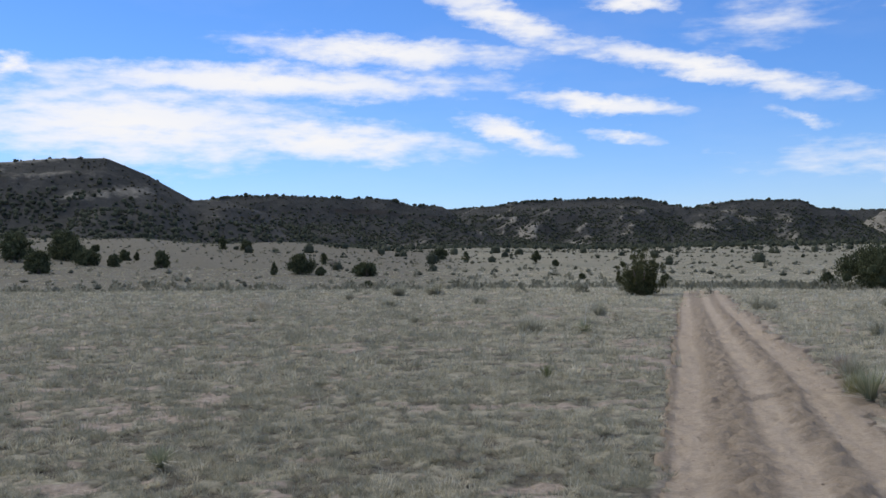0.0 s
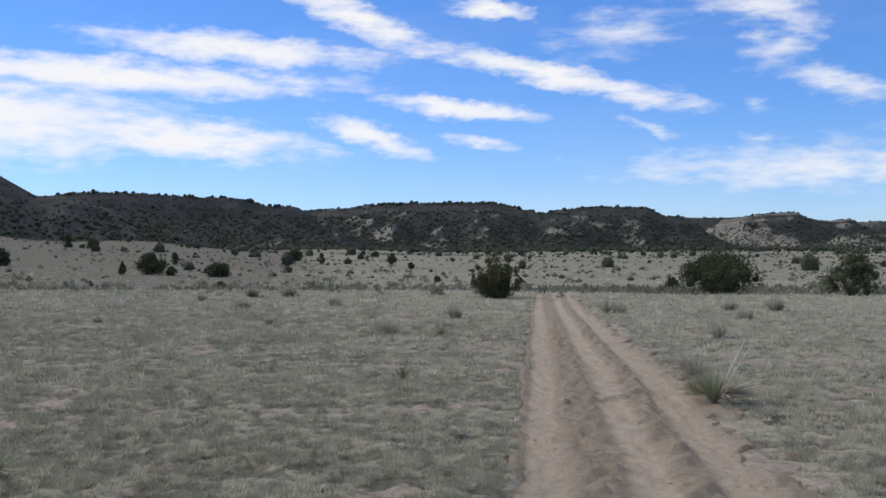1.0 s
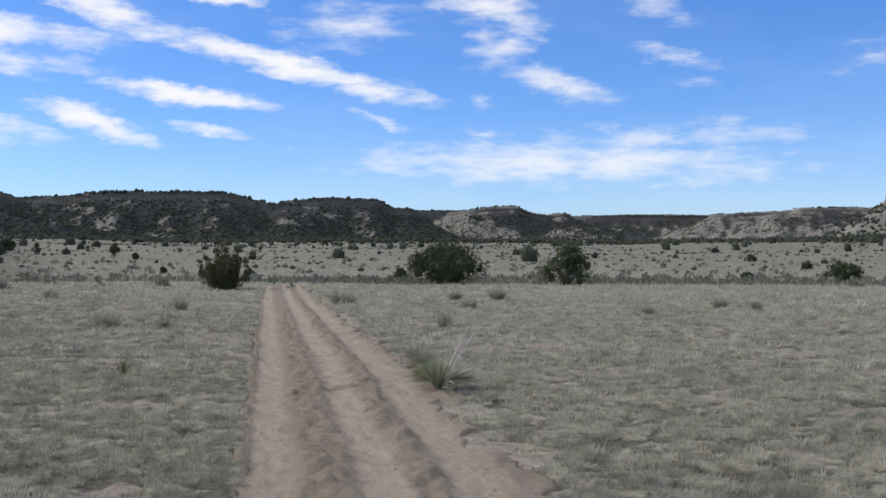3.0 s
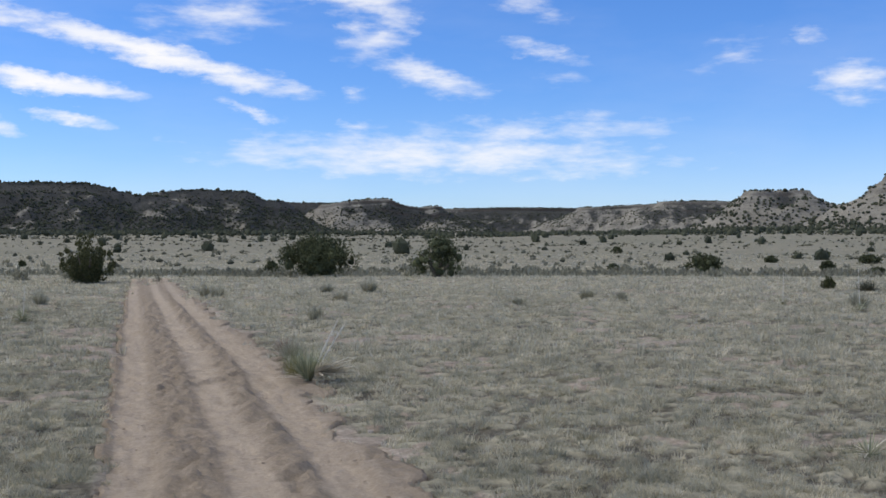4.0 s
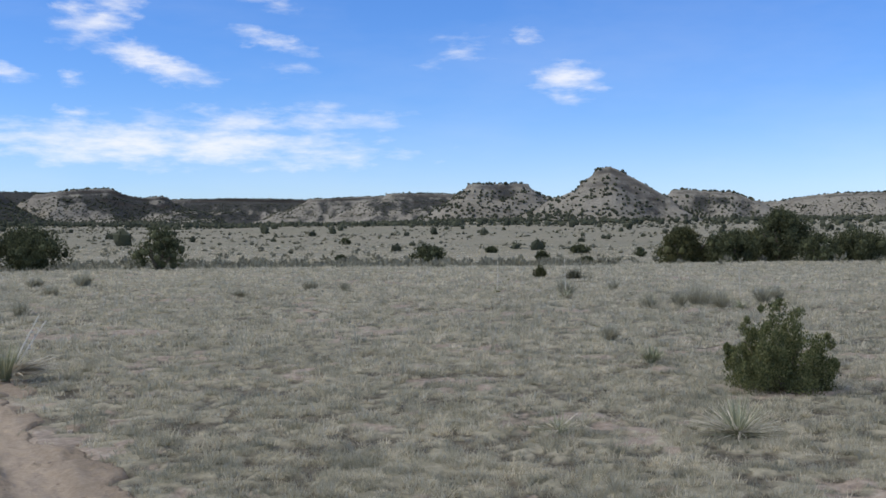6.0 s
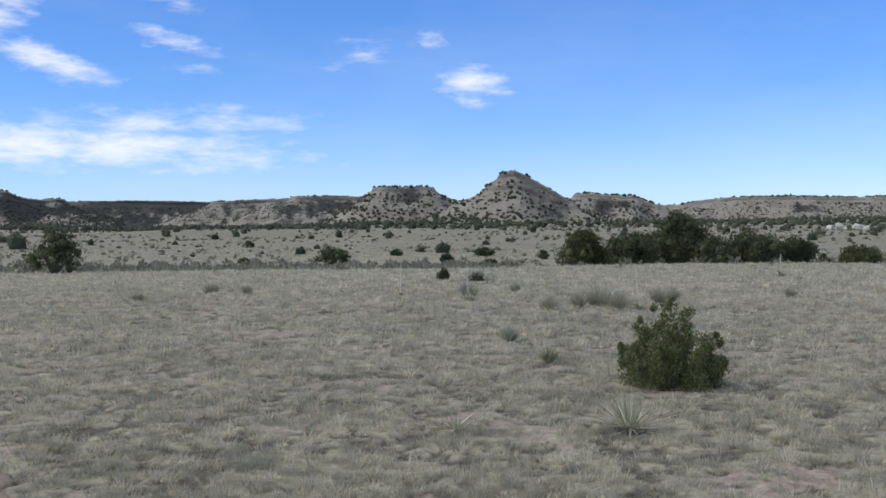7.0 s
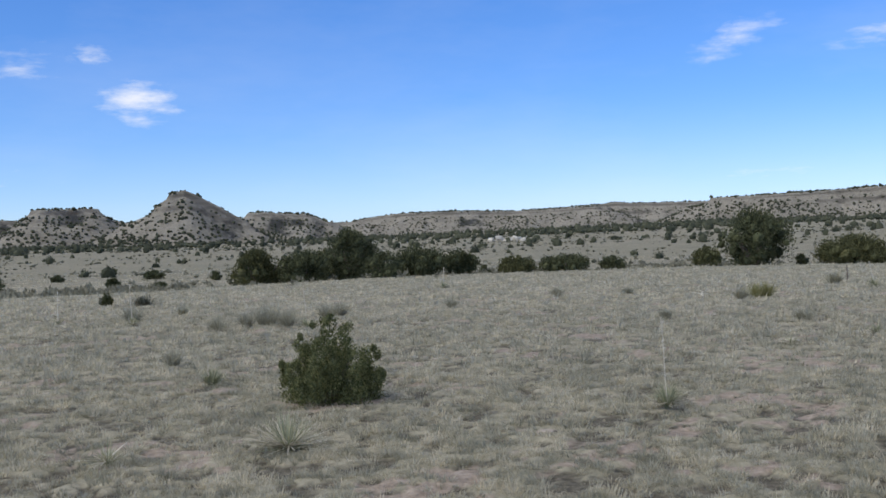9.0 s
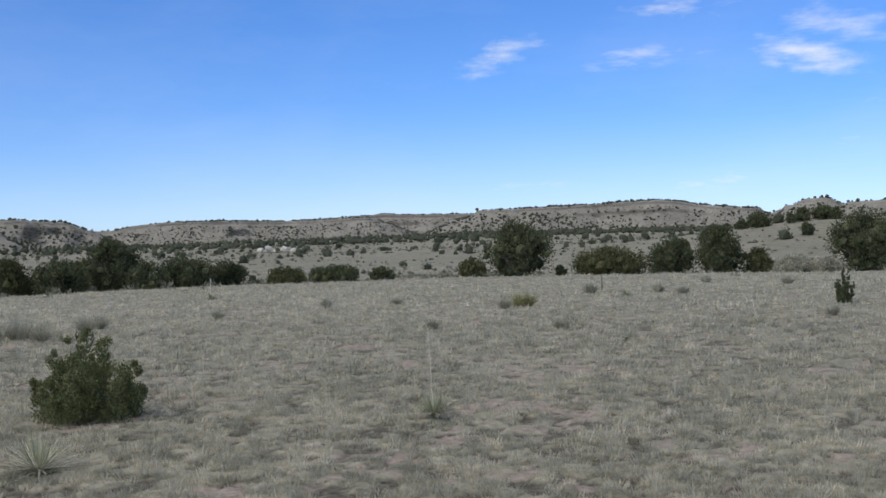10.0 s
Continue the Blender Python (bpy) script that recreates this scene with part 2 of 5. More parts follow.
def ramp(nodes, links, fac, stops):
    r = nodes.new("ShaderNodeValToRGB")
    while len(r.color_ramp.elements) < len(stops):
        r.color_ramp.elements.new(0.5)
    for e, (p, c) in zip(r.color_ramp.elements, stops):
        e.position, e.color = p, (*c, 1)
    links.new(fac, r.inputs[0])
    return r.outputs[0]


def blend(nodes, links, fac, a, b, how="MIX"):
    m = nodes.new("ShaderNodeMix")
    m.data_type, m.blend_type = "RGBA", how
    for socket, v in ((m.inputs["Factor"], fac), (m.inputs["A"], a), (m.inputs["B"], b)):
        if isinstance(v, (int, float)):
            socket.default_value = v
        elif isinstance(v, tuple):
            socket.default_value = (*v, 1)
        else:
            links.new(v, socket)
    return m.outputs["Result"]


def span(nodes, links, fac, a, b, lo=0.0, hi=1.0):
    m = nodes.new("ShaderNodeMapRange")
    m.interpolation_type = "SMOOTHSTEP"
    m.inputs["From Min"].default_value, m.inputs["From Max"].default_value = a, b
    m.inputs["To Min"].default_value, m.inputs["To Max"].default_value = lo, hi
    links.new(fac, m.inputs["Value"])
    return m.outputs["Result"]


def relief(nodes, links, b, fac, strength, distance):
    n = nodes.new("ShaderNodeBump")
    n.inputs["Strength"].default_value, n.inputs["Distance"].default_value = strength, distance
    links.new(fac, n.inputs["Height"])
    links.new(n.outputs[0], b.inputs["Normal"])


def ground_material():
    m, nodes, links, b = material("dry_grassland", 0.95, 0.1)
    big = noise_node(nodes, links, 0.09, 4, 0.55)
    clump = noise_node(nodes, links, 1.6, 5, 0.62)
    grain = noise_node(nodes, links, 14, 4, 0.7)
    far = noise_node(nodes, links, 0.02, 5, 0.6)
    mottle = noise_node(nodes, links, 6.5, 5, 0.7)
    soil = ramp(nodes, links, blend(nodes, links, 0.5, grain, mottle), ((0.36, (0.20, 0.162, 0.13)), (0.5, (0.325, 0.272, 0.222)), (0.64, (0.465, 0.398, 0.33))))
    turf = ramp(nodes, links, blend(nodes, links, 0.65, grain, mottle), ((0.40, (0.122, 0.113, 0.085)), (0.5, (0.26, 0.243, 0.182)), (0.62, (0.44, 0.405, 0.308))))
    sward = noise_node(nodes, links, 0.3, 6, 0.68)
    turf = blend(nodes, links, 0.45, turf, ramp(nodes, links, sward, ((0.36, (0.20, 0.195, 0.14)), (0.5, (0.34, 0.322, 0.238)), (0.64, (0.47, 0.433, 0.328)))))
    turf = blend(nodes, links, span(nodes, links, far, 0.4, 0.65, 0.0, 0.5), turf, (0.23, 0.226, 0.165))
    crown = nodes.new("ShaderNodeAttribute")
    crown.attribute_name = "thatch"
    # shade in the gaps between tufts, painted as dark ground
    gap_shade = ramp(nodes, links, grain, ((0.35, (0.068, 0.062, 0.048)), (0.65, (0.165, 0.15, 0.117))))
    turf = blend(nodes, links, span(nodes, links, blend(nodes, links, 0.3, crown.outputs["Fac"], grain), 0.1, 0.75), gap_shade, turf)
    cover = nodes.new("ShaderNodeAttribute")
    cover.attribute_name = "cover"
    worn = span(nodes, links, blend(nodes, links, 0.25, cover.outputs["Fac"], mottle), 0.2, 0.62)
    links.new(blend(nodes, links, worn, soil, turf), b.inputs["Base Color"])
    relief(nodes, links, b, blend(nodes, links, 0.75, clump, grain), 0.8, 0.05)
    return m


def road_material():
    """Packed pale silt in the ruts, loose brown earth on the humps."""
    m, nodes, links, b = material("packed_dirt", 0.95, 0.1)
    packed = nodes.new("ShaderNodeAttribute")
    packed.attribute_name = "packed"
    grain = noise_node(nodes, links, 26, 5, 0.78)
    rough = noise_node(nodes, links, 9, 6, 0.78, (0.8, 1.3, 1))
    streak = noise_node(nodes, links, 3.0, 5, 0.65, (2.4, 0.35, 1))
    pale = ramp(nodes, links, grain, ((0.2, (0.375, 0.305, 0.231)), (0.8, (0.60, 0.497, 0.388))))
    dark = ramp(nodes, links, grain, ((0.2, (0.20, 0.16, 0.118)), (0.8, (0.39, 0.32, 0.244))))
    mixed = blend(nodes, links, 0.5, rough, streak)
    both = nodes.new("ShaderNodeMath")
    both.operation = "MULTIPLY_ADD"
    links.new(mixed, both.inputs[0])
    both.inputs[1].default_value = 2.7
    links.new(packed.outputs["Fac"], both.inputs[2])
    links.new(blend(nodes, links, span(nodes, links, both.outputs[0], 1.0, 2.5), dark, pale), b.inputs["Base Color"])
    crumb = noise_node(nodes, links, 22, 5, 0.8)
    relief(nodes, links, b, blend(nodes, links, 0.6, rough, crumb), 0.9, 0.05)
    return m


def island_material(name, stops, rough=0.85, patch=0.0, tint=(0.5, 0.5, 0.5), scale=1.0, through_light=0.2):
    m, nodes, links, b = material(name, rough, 0.15)
    g = nodes.new("ShaderNodeNewGeometry")
    pick = g.outputs["Random Per Island"]
    if name == "grass_blades":
        tone = nodes.new("ShaderNodeAttribute")
        tone.attribute_name = "tuft"
        pick = blend(nodes, links, 0.8, pick, tone.outputs["Fac"])
    colour = ramp(nodes, links, pick, stops)
    if patch:
        n = span(nodes, links, noise_node(nodes, links, scale, 4, 0.6), 0.4, 0.62, 0.0, patch)
        colour = blend(nodes, links, n, colour, tint)
    links.new(colour, b.inputs["Base Color"])
    thin = nodes.new("ShaderNodeBsdfTranslucent")
    links.new(colour, thin.inputs["Color"])
    both = nodes.new("ShaderNodeMixShader")
    both.inputs[0].default_value = through_light
    links.new(b.outputs[0], both.inputs[1])
    links.new(thin.outputs[0], both.inputs[2])
    links.new(both.outputs[0], nodes["Material Output"].inputs["Surface"])
    return m


def mesa_material():
    """Slopes: dark soil under brush and in painted shade, pale bare earth where the slope is open, banded rock where
    it is steep.
    """
    m, nodes, links, b = material("mesa_slope", 0.95, 0.1)
    g = nodes.new("ShaderNodeNewGeometry")
    s = nodes.new("ShaderNodeSeparateXYZ")
    links.new(g.outputs["Normal"], s.inputs[0])
    rough = noise_node(nodes, links, 0.05, 6, 0.65)
    fine = noise_node(nodes, links, 0.6, 5, 0.7)
    strata = noise_node(nodes, links, 1.0, 4, 0.6, (0.01, 0.01, 0.22))
    grit = blend(nodes, links, 0.5, rough, fine)
    # dark soil, its tone cooled slightly to paint in distant haze
    shaded_litter = ramp(nodes, links, grit, ((0.36, (0.042, 0.044, 0.042)), (0.5, (0.063, 0.064, 0.06)), (0.66, (0.098, 0.095, 0.088))))
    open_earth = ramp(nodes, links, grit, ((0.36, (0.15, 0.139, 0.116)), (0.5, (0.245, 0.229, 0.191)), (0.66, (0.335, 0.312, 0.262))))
    # low values also paint shade: slopes off the sun, far mesas under cloud
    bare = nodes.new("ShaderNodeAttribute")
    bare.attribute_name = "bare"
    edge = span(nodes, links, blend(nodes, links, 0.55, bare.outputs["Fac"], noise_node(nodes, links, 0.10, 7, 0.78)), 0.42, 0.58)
    earth = blend(nodes, links, edge, shaded_litter, open_earth)
    stone = blend(nodes, links, edge, ramp(nodes, links, strata, ((0.35, (0.045, 0.039, 0.033)), (0.65, (0.10, 0.088, 0.074)))),
                  ramp(nodes, links, strata, ((0.35, (0.09, 0.082, 0.07)), (0.65, (0.20, 0.183, 0.157)))))
    steep = span(nodes, links, s.outputs[2], 0.62, 0.8, 1.0, 0.0)
    links.new(blend(nodes, links, steep, earth, stone), b.inputs["Base Color"])
    relief(nodes, links, b, blend(nodes, links, 0.5, fine, strata), 0.8, 1.2)
    return m


def plain_material(name, dark, light, scale=8.0, rough=0.85, stretch=(1, 1, 1)):
    m, nodes, links, b = material(name, rough, 0.2)
    n = noise_node(nodes, links, scale, 5, 0.65, stretch)
    links.new(ramp(nodes, links, n, ((0.3, dark), (0.7, light))), b.inputs["Base Color"])
    relief(nodes, links, b, n, 0.5, 0.02)
    return m


GROUND = ground_material()
ROAD = road_material()
GRASS = island_material("grass_blades", ((0.08, (0.265, 0.258, 0.193)), (0.45, (0.46, 0.434, 0.325)), (0.8, (0.63, 0.577, 0.44)), (1.0, (0.76, 0.69, 0.535))), 0.85, 0.6, (0.285, 0.29, 0.232), 1.9, 0.5)
JUNIPER = island_material("juniper_foliage", ((0.0, (0.048, 0.057, 0.032)), (0.6, (0.094, 0.106, 0.056)), (1.0, (0.15, 0.16, 0.083))))
OLIVE = island_material("olive_foliage", ((0.0, (0.053, 0.06, 0.029)), (0.6, (0.10, 0.105, 0.049)), (1.0, (0.158, 0.157, 0.074))))
SHRUB = island_material("shrub_foliage", ((0.0, (0.07, 0.081, 0.037)), (0.5, (0.145, 0.16, 0.071)), (1.0, (0.265, 0.27, 0.124))))
FAR_GREEN = island_material("far_juniper", ((0.0, (0.046, 0.054, 0.037)), (1.0, (0.105, 0.113, 0.073))))
SCRUB = island_material("dark_scrub", ((0.0, (0.05, 0.05, 0.035)), (1.0, (0.11, 0.105, 0.07))))
WASH = island_material("wash_brush", ((0.0, (0.16, 0.158, 0.115)), (1.0, (0.33, 0.315, 0.232))), through_light=0.35)
BRUSH = island_material("olive_brush", ((0.0, (0.08, 0.084, 0.06)), (1.0, (0.20, 0.197, 0.145))))
SAGE = island_material("sage_foliage", ((0.0, (0.27, 0.27, 0.205)), (1.0, (0.52, 0.495, 0.385))), through_light=0.4)
YUCCA = island_material("yucca_leaf", ((0.0, (0.20, 0.222, 0.135)), (0.6, (0.33, 0.345, 0.22)), (1.0, (0.48, 0.465, 0.325))), 0.6)
STRAW = island_material("dead_leaf", ((0.0, (0.46, 0.42, 0.335)), (1.0, (0.74, 0.69, 0.575))), 0.8)
DRY = island_material("dry_bunch", ((0.0, (0.34, 0.33, 0.25)), (1.0, (0.56, 0.52, 0.41))), 0.85, through_light=0.4)
RUSSET = island_material("russet_weed", ((0.0, (0.30, 0.235, 0.18)), (1.0, (0.48, 0.40, 0.32))), 0.85)
YELLOW = island_material("yellow_tuft", ((0.0, (0.20, 0.20, 0.09)), (1.0, (0.36, 0.34, 0.17))), 0.8)
BARK = plain_material("grey_bark", (0.09, 0.075, 0.06), (0.24, 0.20, 0.165), 9.0, 0.9, (1, 1, 0.25))
STALK = plain_material("bleached_stalk", (0.52, 0.485, 0.41), (0.74, 0.70, 0.61), 14.0)
CLOD = plain_material("brown_clod", (0.27, 0.217, 0.164), (0.47, 0.39, 0.305), 12.0)
STONE = plain_material("pale_stone", (0.30, 0.26, 0.22), (0.48, 0.43, 0.37), 6.0)
CHALK = plain_material("white_outcrop", (0.42, 0.395, 0.34), (0.64, 0.61, 0.545), 0.5)
MESA = mesa_material()

# ---- mesh helpers ----
def mesh_of(name, verts, faces, mat, smooth=False):
    """A mesh from an array of points and an array of equal-sided faces."""
    verts, faces = np.asarray(verts, np.float32), np.asarray(faces, np.int32)
    k = faces.shape[1]
    me = bpy.data.meshes.new(name)
    me.vertices.add(len(verts))
    me.vertices.foreach_set("co", verts.ravel())
    me.loops.add(faces.size)
    me.loops.foreach_set("vertex_index", faces.ravel())
    me.polygons.add(len(faces))
    me.polygons.foreach_set("loop_start", np.arange(0, faces.size, k, dtype=np.int32))
    me.polygons.foreach_set("use_smooth", np.full(len(faces), smooth))
    me.update(calc_edges=True)
    me.validate()
    me.materials.append(mat)
    return me


def part(name, mesh, parent, label=""):
    ob = new(name, mesh)
    ob.parent = parent
    return tagged(ob, label)


def spot(az, r, sink=0.0):
    a = radians(az)
    x, y = -math.sin(a) * r, math.cos(a) * r
    return x, y, float(ground_z(x, y)) - sink


def stand(name, az, r, turn, label, category, group="", sink=0.02):
    ob = new(name)
    ob.empty_display_size = 0.2
    ob.matrix_basis = pose(*spot(az, r, sink), 0, 0, turn)
    return tagged(ob, label, category, group)


def grid_faces(n, m, keep=None):
    i, j = np.meshgrid(np.arange(n - 1), np.arange(m - 1), indexing="ij")
    a = (i * m + j).ravel()
    f = np.stack([a, a + 1, a + m + 1, a + m], 1)
    return f if keep is None else f[keep[f].any(axis=1)]


def compact(verts, faces):
    used = np.unique(faces)
    back = np.zeros(len(verts), np.int64)
    back[used] = np.arange(len(used))
    return verts[used], back[faces]


def tube(points, radii, sides=6):
    """Points and quads of a bent tapering limb."""
    points = [Vector(p) for p in points]
    verts, faces = [], []
    for k, (p, w) in enumerate(zip(points, radii)):
        way = (points[min(k + 1, len(points) - 1)] - points[max(k - 1, 0)]).normalized()
        q = way.to_track_quat("Z", "Y")
        for s in range(sides):
            a = 2 * math.pi * s / sides
            verts.append(p + q @ Vector((math.cos(a) * w, math.sin(a) * w, 0)))
        if k:
            for s in range(sides):
                t = (s + 1) % sides
                faces.append(((k - 1) * sides + s, (k - 1) * sides + t, k * sides + t, k * sides + s))
    return [tuple(v) for v in verts], faces


def joined(pieces):
    verts, faces, base = [], [], 0
    for v, f in pieces:
        v, f = np.asarray(v, float), np.asarray(f, np.int64)
        verts.append(v)
        faces.append(f + base)
        base += len(v)
    return np.concatenate(verts), np.concatenate(faces)


def icosphere(level):
    bm = bmesh.new()
    bmesh.ops.create_icosphere(bm, subdivisions=level, radius=1.0)
    v = np.array([tuple(p.co) for p in bm.verts])
    f = np.array([[p.index for p in q.verts] for q in bm.faces])
    bm.free()
    return v, f


OCTA = (np.array([(1, 0, 0), (-1, 0, 0), (0, 1, 0), (0, -1, 0), (0, 0, 1), (0, 0, -1)], float), np.array([(0, 2, 4), (2, 1, 4), (1, 3, 4), (3, 0, 4), (2, 0, 5), (1, 2, 5), (3, 1, 5), (0, 3, 5)]))
ICO1, ICO3 = icosphere(1), icosphere(3)


def blobs(rng, centres, widths, heights, shape, rough=0.28):
    """Many small uneven clumps in one array of points and triangles."""
    v, f = shape
    n, k = len(centres), len(v)
    bump = 1 + rough * (rng.random((n, k, 1)) * 2 - 1)
    p = v[None] * bump
    a = rng.random(n) * 6.283
    c, s = np.cos(a)[:, None], np.sin(a)[:, None]
    stretch = 0.8 + 0.4 * rng.random((n, 1))
    px, py = p[..., 0] * stretch, p[..., 1] / stretch
    p = np.stack([(px * c - py * s) * widths[:, None] / 2, (px * s + py * c) * widths[:, None] / 2, (p[..., 2] * 0.58 + 0.42) * heights[:, None]], 2)
    p += centres[:, None]
    faces = f[None] + (np.arange(n) * k)[:, None, None]
    return p.reshape(-1, 3), faces.reshape(-1, 3)


def sprays(rng, points, outward, size, lean=0.7, slim=0.34):
    """Small leaf sprays: one bent diamond (two triangles) at each point, turned outward and upward."""
    n = len(points)
    d = outward + lean * rng.normal(size=(n, 3)) * 0.6 + np.array([0, 0, 1.05])
    d /= np.linalg.norm(d, axis=1, keepdims=True) + 1e-9
    side = np.cross(d, rng.normal(size=(n, 3)))
    side /= np.linalg.norm(side, axis=1, keepdims=True) + 1e-9
    bend = np.cross(d, side)
    s = size * (0.6 + 0.8 * rng.random((n, 1)))
    base, tip = points - d * s * 0.5, points + d * s * 0.6
    left = points + side * s * slim + bend * s * 0.12
    right = points - side * s * slim + bend * s * 0.12
    verts = np.stack([base, left, tip, right], 1).reshape(-1, 3)
    k = np.arange(n)[:, None] * 4
    return verts, np.concatenate([k + [[0, 1, 2]], k + [[0, 2, 3]]])


def spray_bushes(rng, centres, widths, heights, count, leaf):
    """Many small leafy bushes, each a dome of sprays."""
    n = len(centres)
    d = rng.normal(size=(n, count, 3))
    d /= np.linalg.norm(d, axis=2, keepdims=True)
    d[..., 2] = np.abs(d[..., 2])
    k = 0.55 + 0.45 * rng.random((n, count, 1))
    p = centres[:, None] + d * k * np.stack([widths / 2, widths / 2, heights], 1)[:, None]
    return sprays(rng, p.reshape(-1, 3), d.reshape(-1, 3), np.repeat(widths * leaf, count)[:, None])


# ---- ground, track and mesas ----
def build_ground():
    fine = np.radians(np.arange(-106, 29.01, 0.36))
    coarse = np.radians(np.arange(32, 252, 3.0))
    az = np.concatenate([fine, coarse, [fine[0] + 2 * math.pi]])
    r = np.concatenate([np.arange(0.05, 3.95, 0.13), 4.0 * 1.009 ** np.arange(0, 180), 20.1 * 1.0165 ** np.arange(0, 72), 66 * 1.04 ** np.arange(0, 61), 720 * 1.12 ** np.arange(0, 17)])
    a, d = np.meshgrid(az, r, indexing="ij")
    x, y = -np.sin(a) * d, np.cos(a) * d
    z = ground_z(x, y)
    inside = ease(2.0, 5.0, d) * ((a >= fine[0]) & (a <= fine[-1]))
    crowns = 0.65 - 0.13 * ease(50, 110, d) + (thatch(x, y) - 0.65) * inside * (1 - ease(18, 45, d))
    me = mesh_of("ground", np.stack([x, y, z], 2).reshape(-1, 3), grid_faces(*a.shape)[:, ::-1], GROUND, True)
    me.attributes.new("cover", "FLOAT", "POINT").data.foreach_set("value", (0.85 + (turf_cover(x, y) - 0.85) * inside).astype(np.float32).ravel())
    # painted cloud shade darkens the crowns on one side, more so far out
    me.attributes.new("thatch", "FLOAT", "POINT").data.foreach_set("value", (crowns * (1.12 - (0.5 + 0.14 * ease(50, 110, d)) * shaded_green(x, y))).astype(np.float32).ravel())
    tagged(new("ground", me), "dry grey-green grassland with bare pinkish soil patches", "ground", kind="structure")


def flat_bump(q, a, b, soft):
    return ease(a - soft, a + soft, q) * (1 - ease(b - soft, b + soft, q))


def build_road():
    s = np.concatenate([np.arange(-6, 4, 0.5), np.arange(4, 24, 0.05), np.arange(24, ROAD_END, 0.2)])
    o = np.arange(ROAD_LEFT - 0.3, ROAD_RIGHT + 0.41, 0.036)
    a, c = np.meshgrid(s, o, indexing="ij")
    x = a * ROAD_DIR[0] + c * ROAD_DIR[1]
    y = a * ROAD_DIR[1] - c * ROAD_DIR[0]
    q = lane(a, c) + 0.14 * (fbm(a / 3.0, c * 0.4, 31, 3) - 0.5)
    near = 1 - ease(22, 38, a)
    ruts = flat_bump(q, -0.22, 0.16, 0.06) + 0.45 * flat_bump(q, 0.62, 0.95, 0.09) + 0.9 * flat_bump(q, 1.27, 1.62, 0.09)
    hump = flat_bump(q, 0.24, 0.56, 0.08) + 1.5 * np.exp(-((q - 1.12) / 0.11) ** 2)
    lump = 0.6 * (fbm(c / 0.3, a / 0.6, 44, 4) - 0.5) + 0.9 * (fbm(c / 0.11, a / 0.16, 47, 2) - 0.5)
    z = rolling(x, y) + 0.02 + near * (0.012 * hump - 0.038 * ruts) + (0.095 * lump + 0.085 * (fbm(c / 0.08, a / 0.08, 49, 1) - 0.5)) * (0.4 + 0.6 * np.clip(hump, 0, 1)) * (0.3 + 0.7 * near)
    # an eroded step that crosses the humps
    step = a - (12.15 + 1.1 * ease(0.2, 1.2, q) + 0.5 * (fbm(q / 0.2, a * 0, 52, 3) - 0.5))
    z = z + 0.055 * flat_bump(q, 0.2, 1.3, 0.1) * np.where(step < 0, 0.0, np.exp(-step / 0.35)) * ease(0.0, 0.07, step)
    z = z - 0.15 * (1 - ease(0.0, 0.24, road_mask(x, y)))
    packed = 0.75 * flat_bump(q, -0.2, 0.09, 0.05) + 0.25 * np.exp(-((q - 0.11) / 0.05) ** 2) + 0.8 * flat_bump(q, 0.64, 0.95, 0.09) + 0.68 * flat_bump(q, 1.28, 1.6, 0.08) + 0.35 * np.exp(-((q - 1.7) / 0.08) ** 2)
    # darker earth along the left edge, with the bank's shade painted in
    packed = packed - 0.3 * np.exp(-((q + 0.27) / 0.06) ** 2)
    me = mesh_of("road", np.stack([c, a, z], 2).reshape(-1, 3), grid_faces(*a.shape)[:, ::-1], ROAD, True)
    me.attributes.new("packed", "FLOAT", "POINT").data.foreach_set("value", packed.astype(np.float32).ravel())
    road = new("road", me)
    road.matrix_basis = pose(0, 0, 0, 0, 0, -math.degrees(math.atan2(ROAD_DIR[0], ROAD_DIR[1])))
    tagged(road, "rutted brown dirt two-track crossing dry grass", "dirt track", kind="structure")


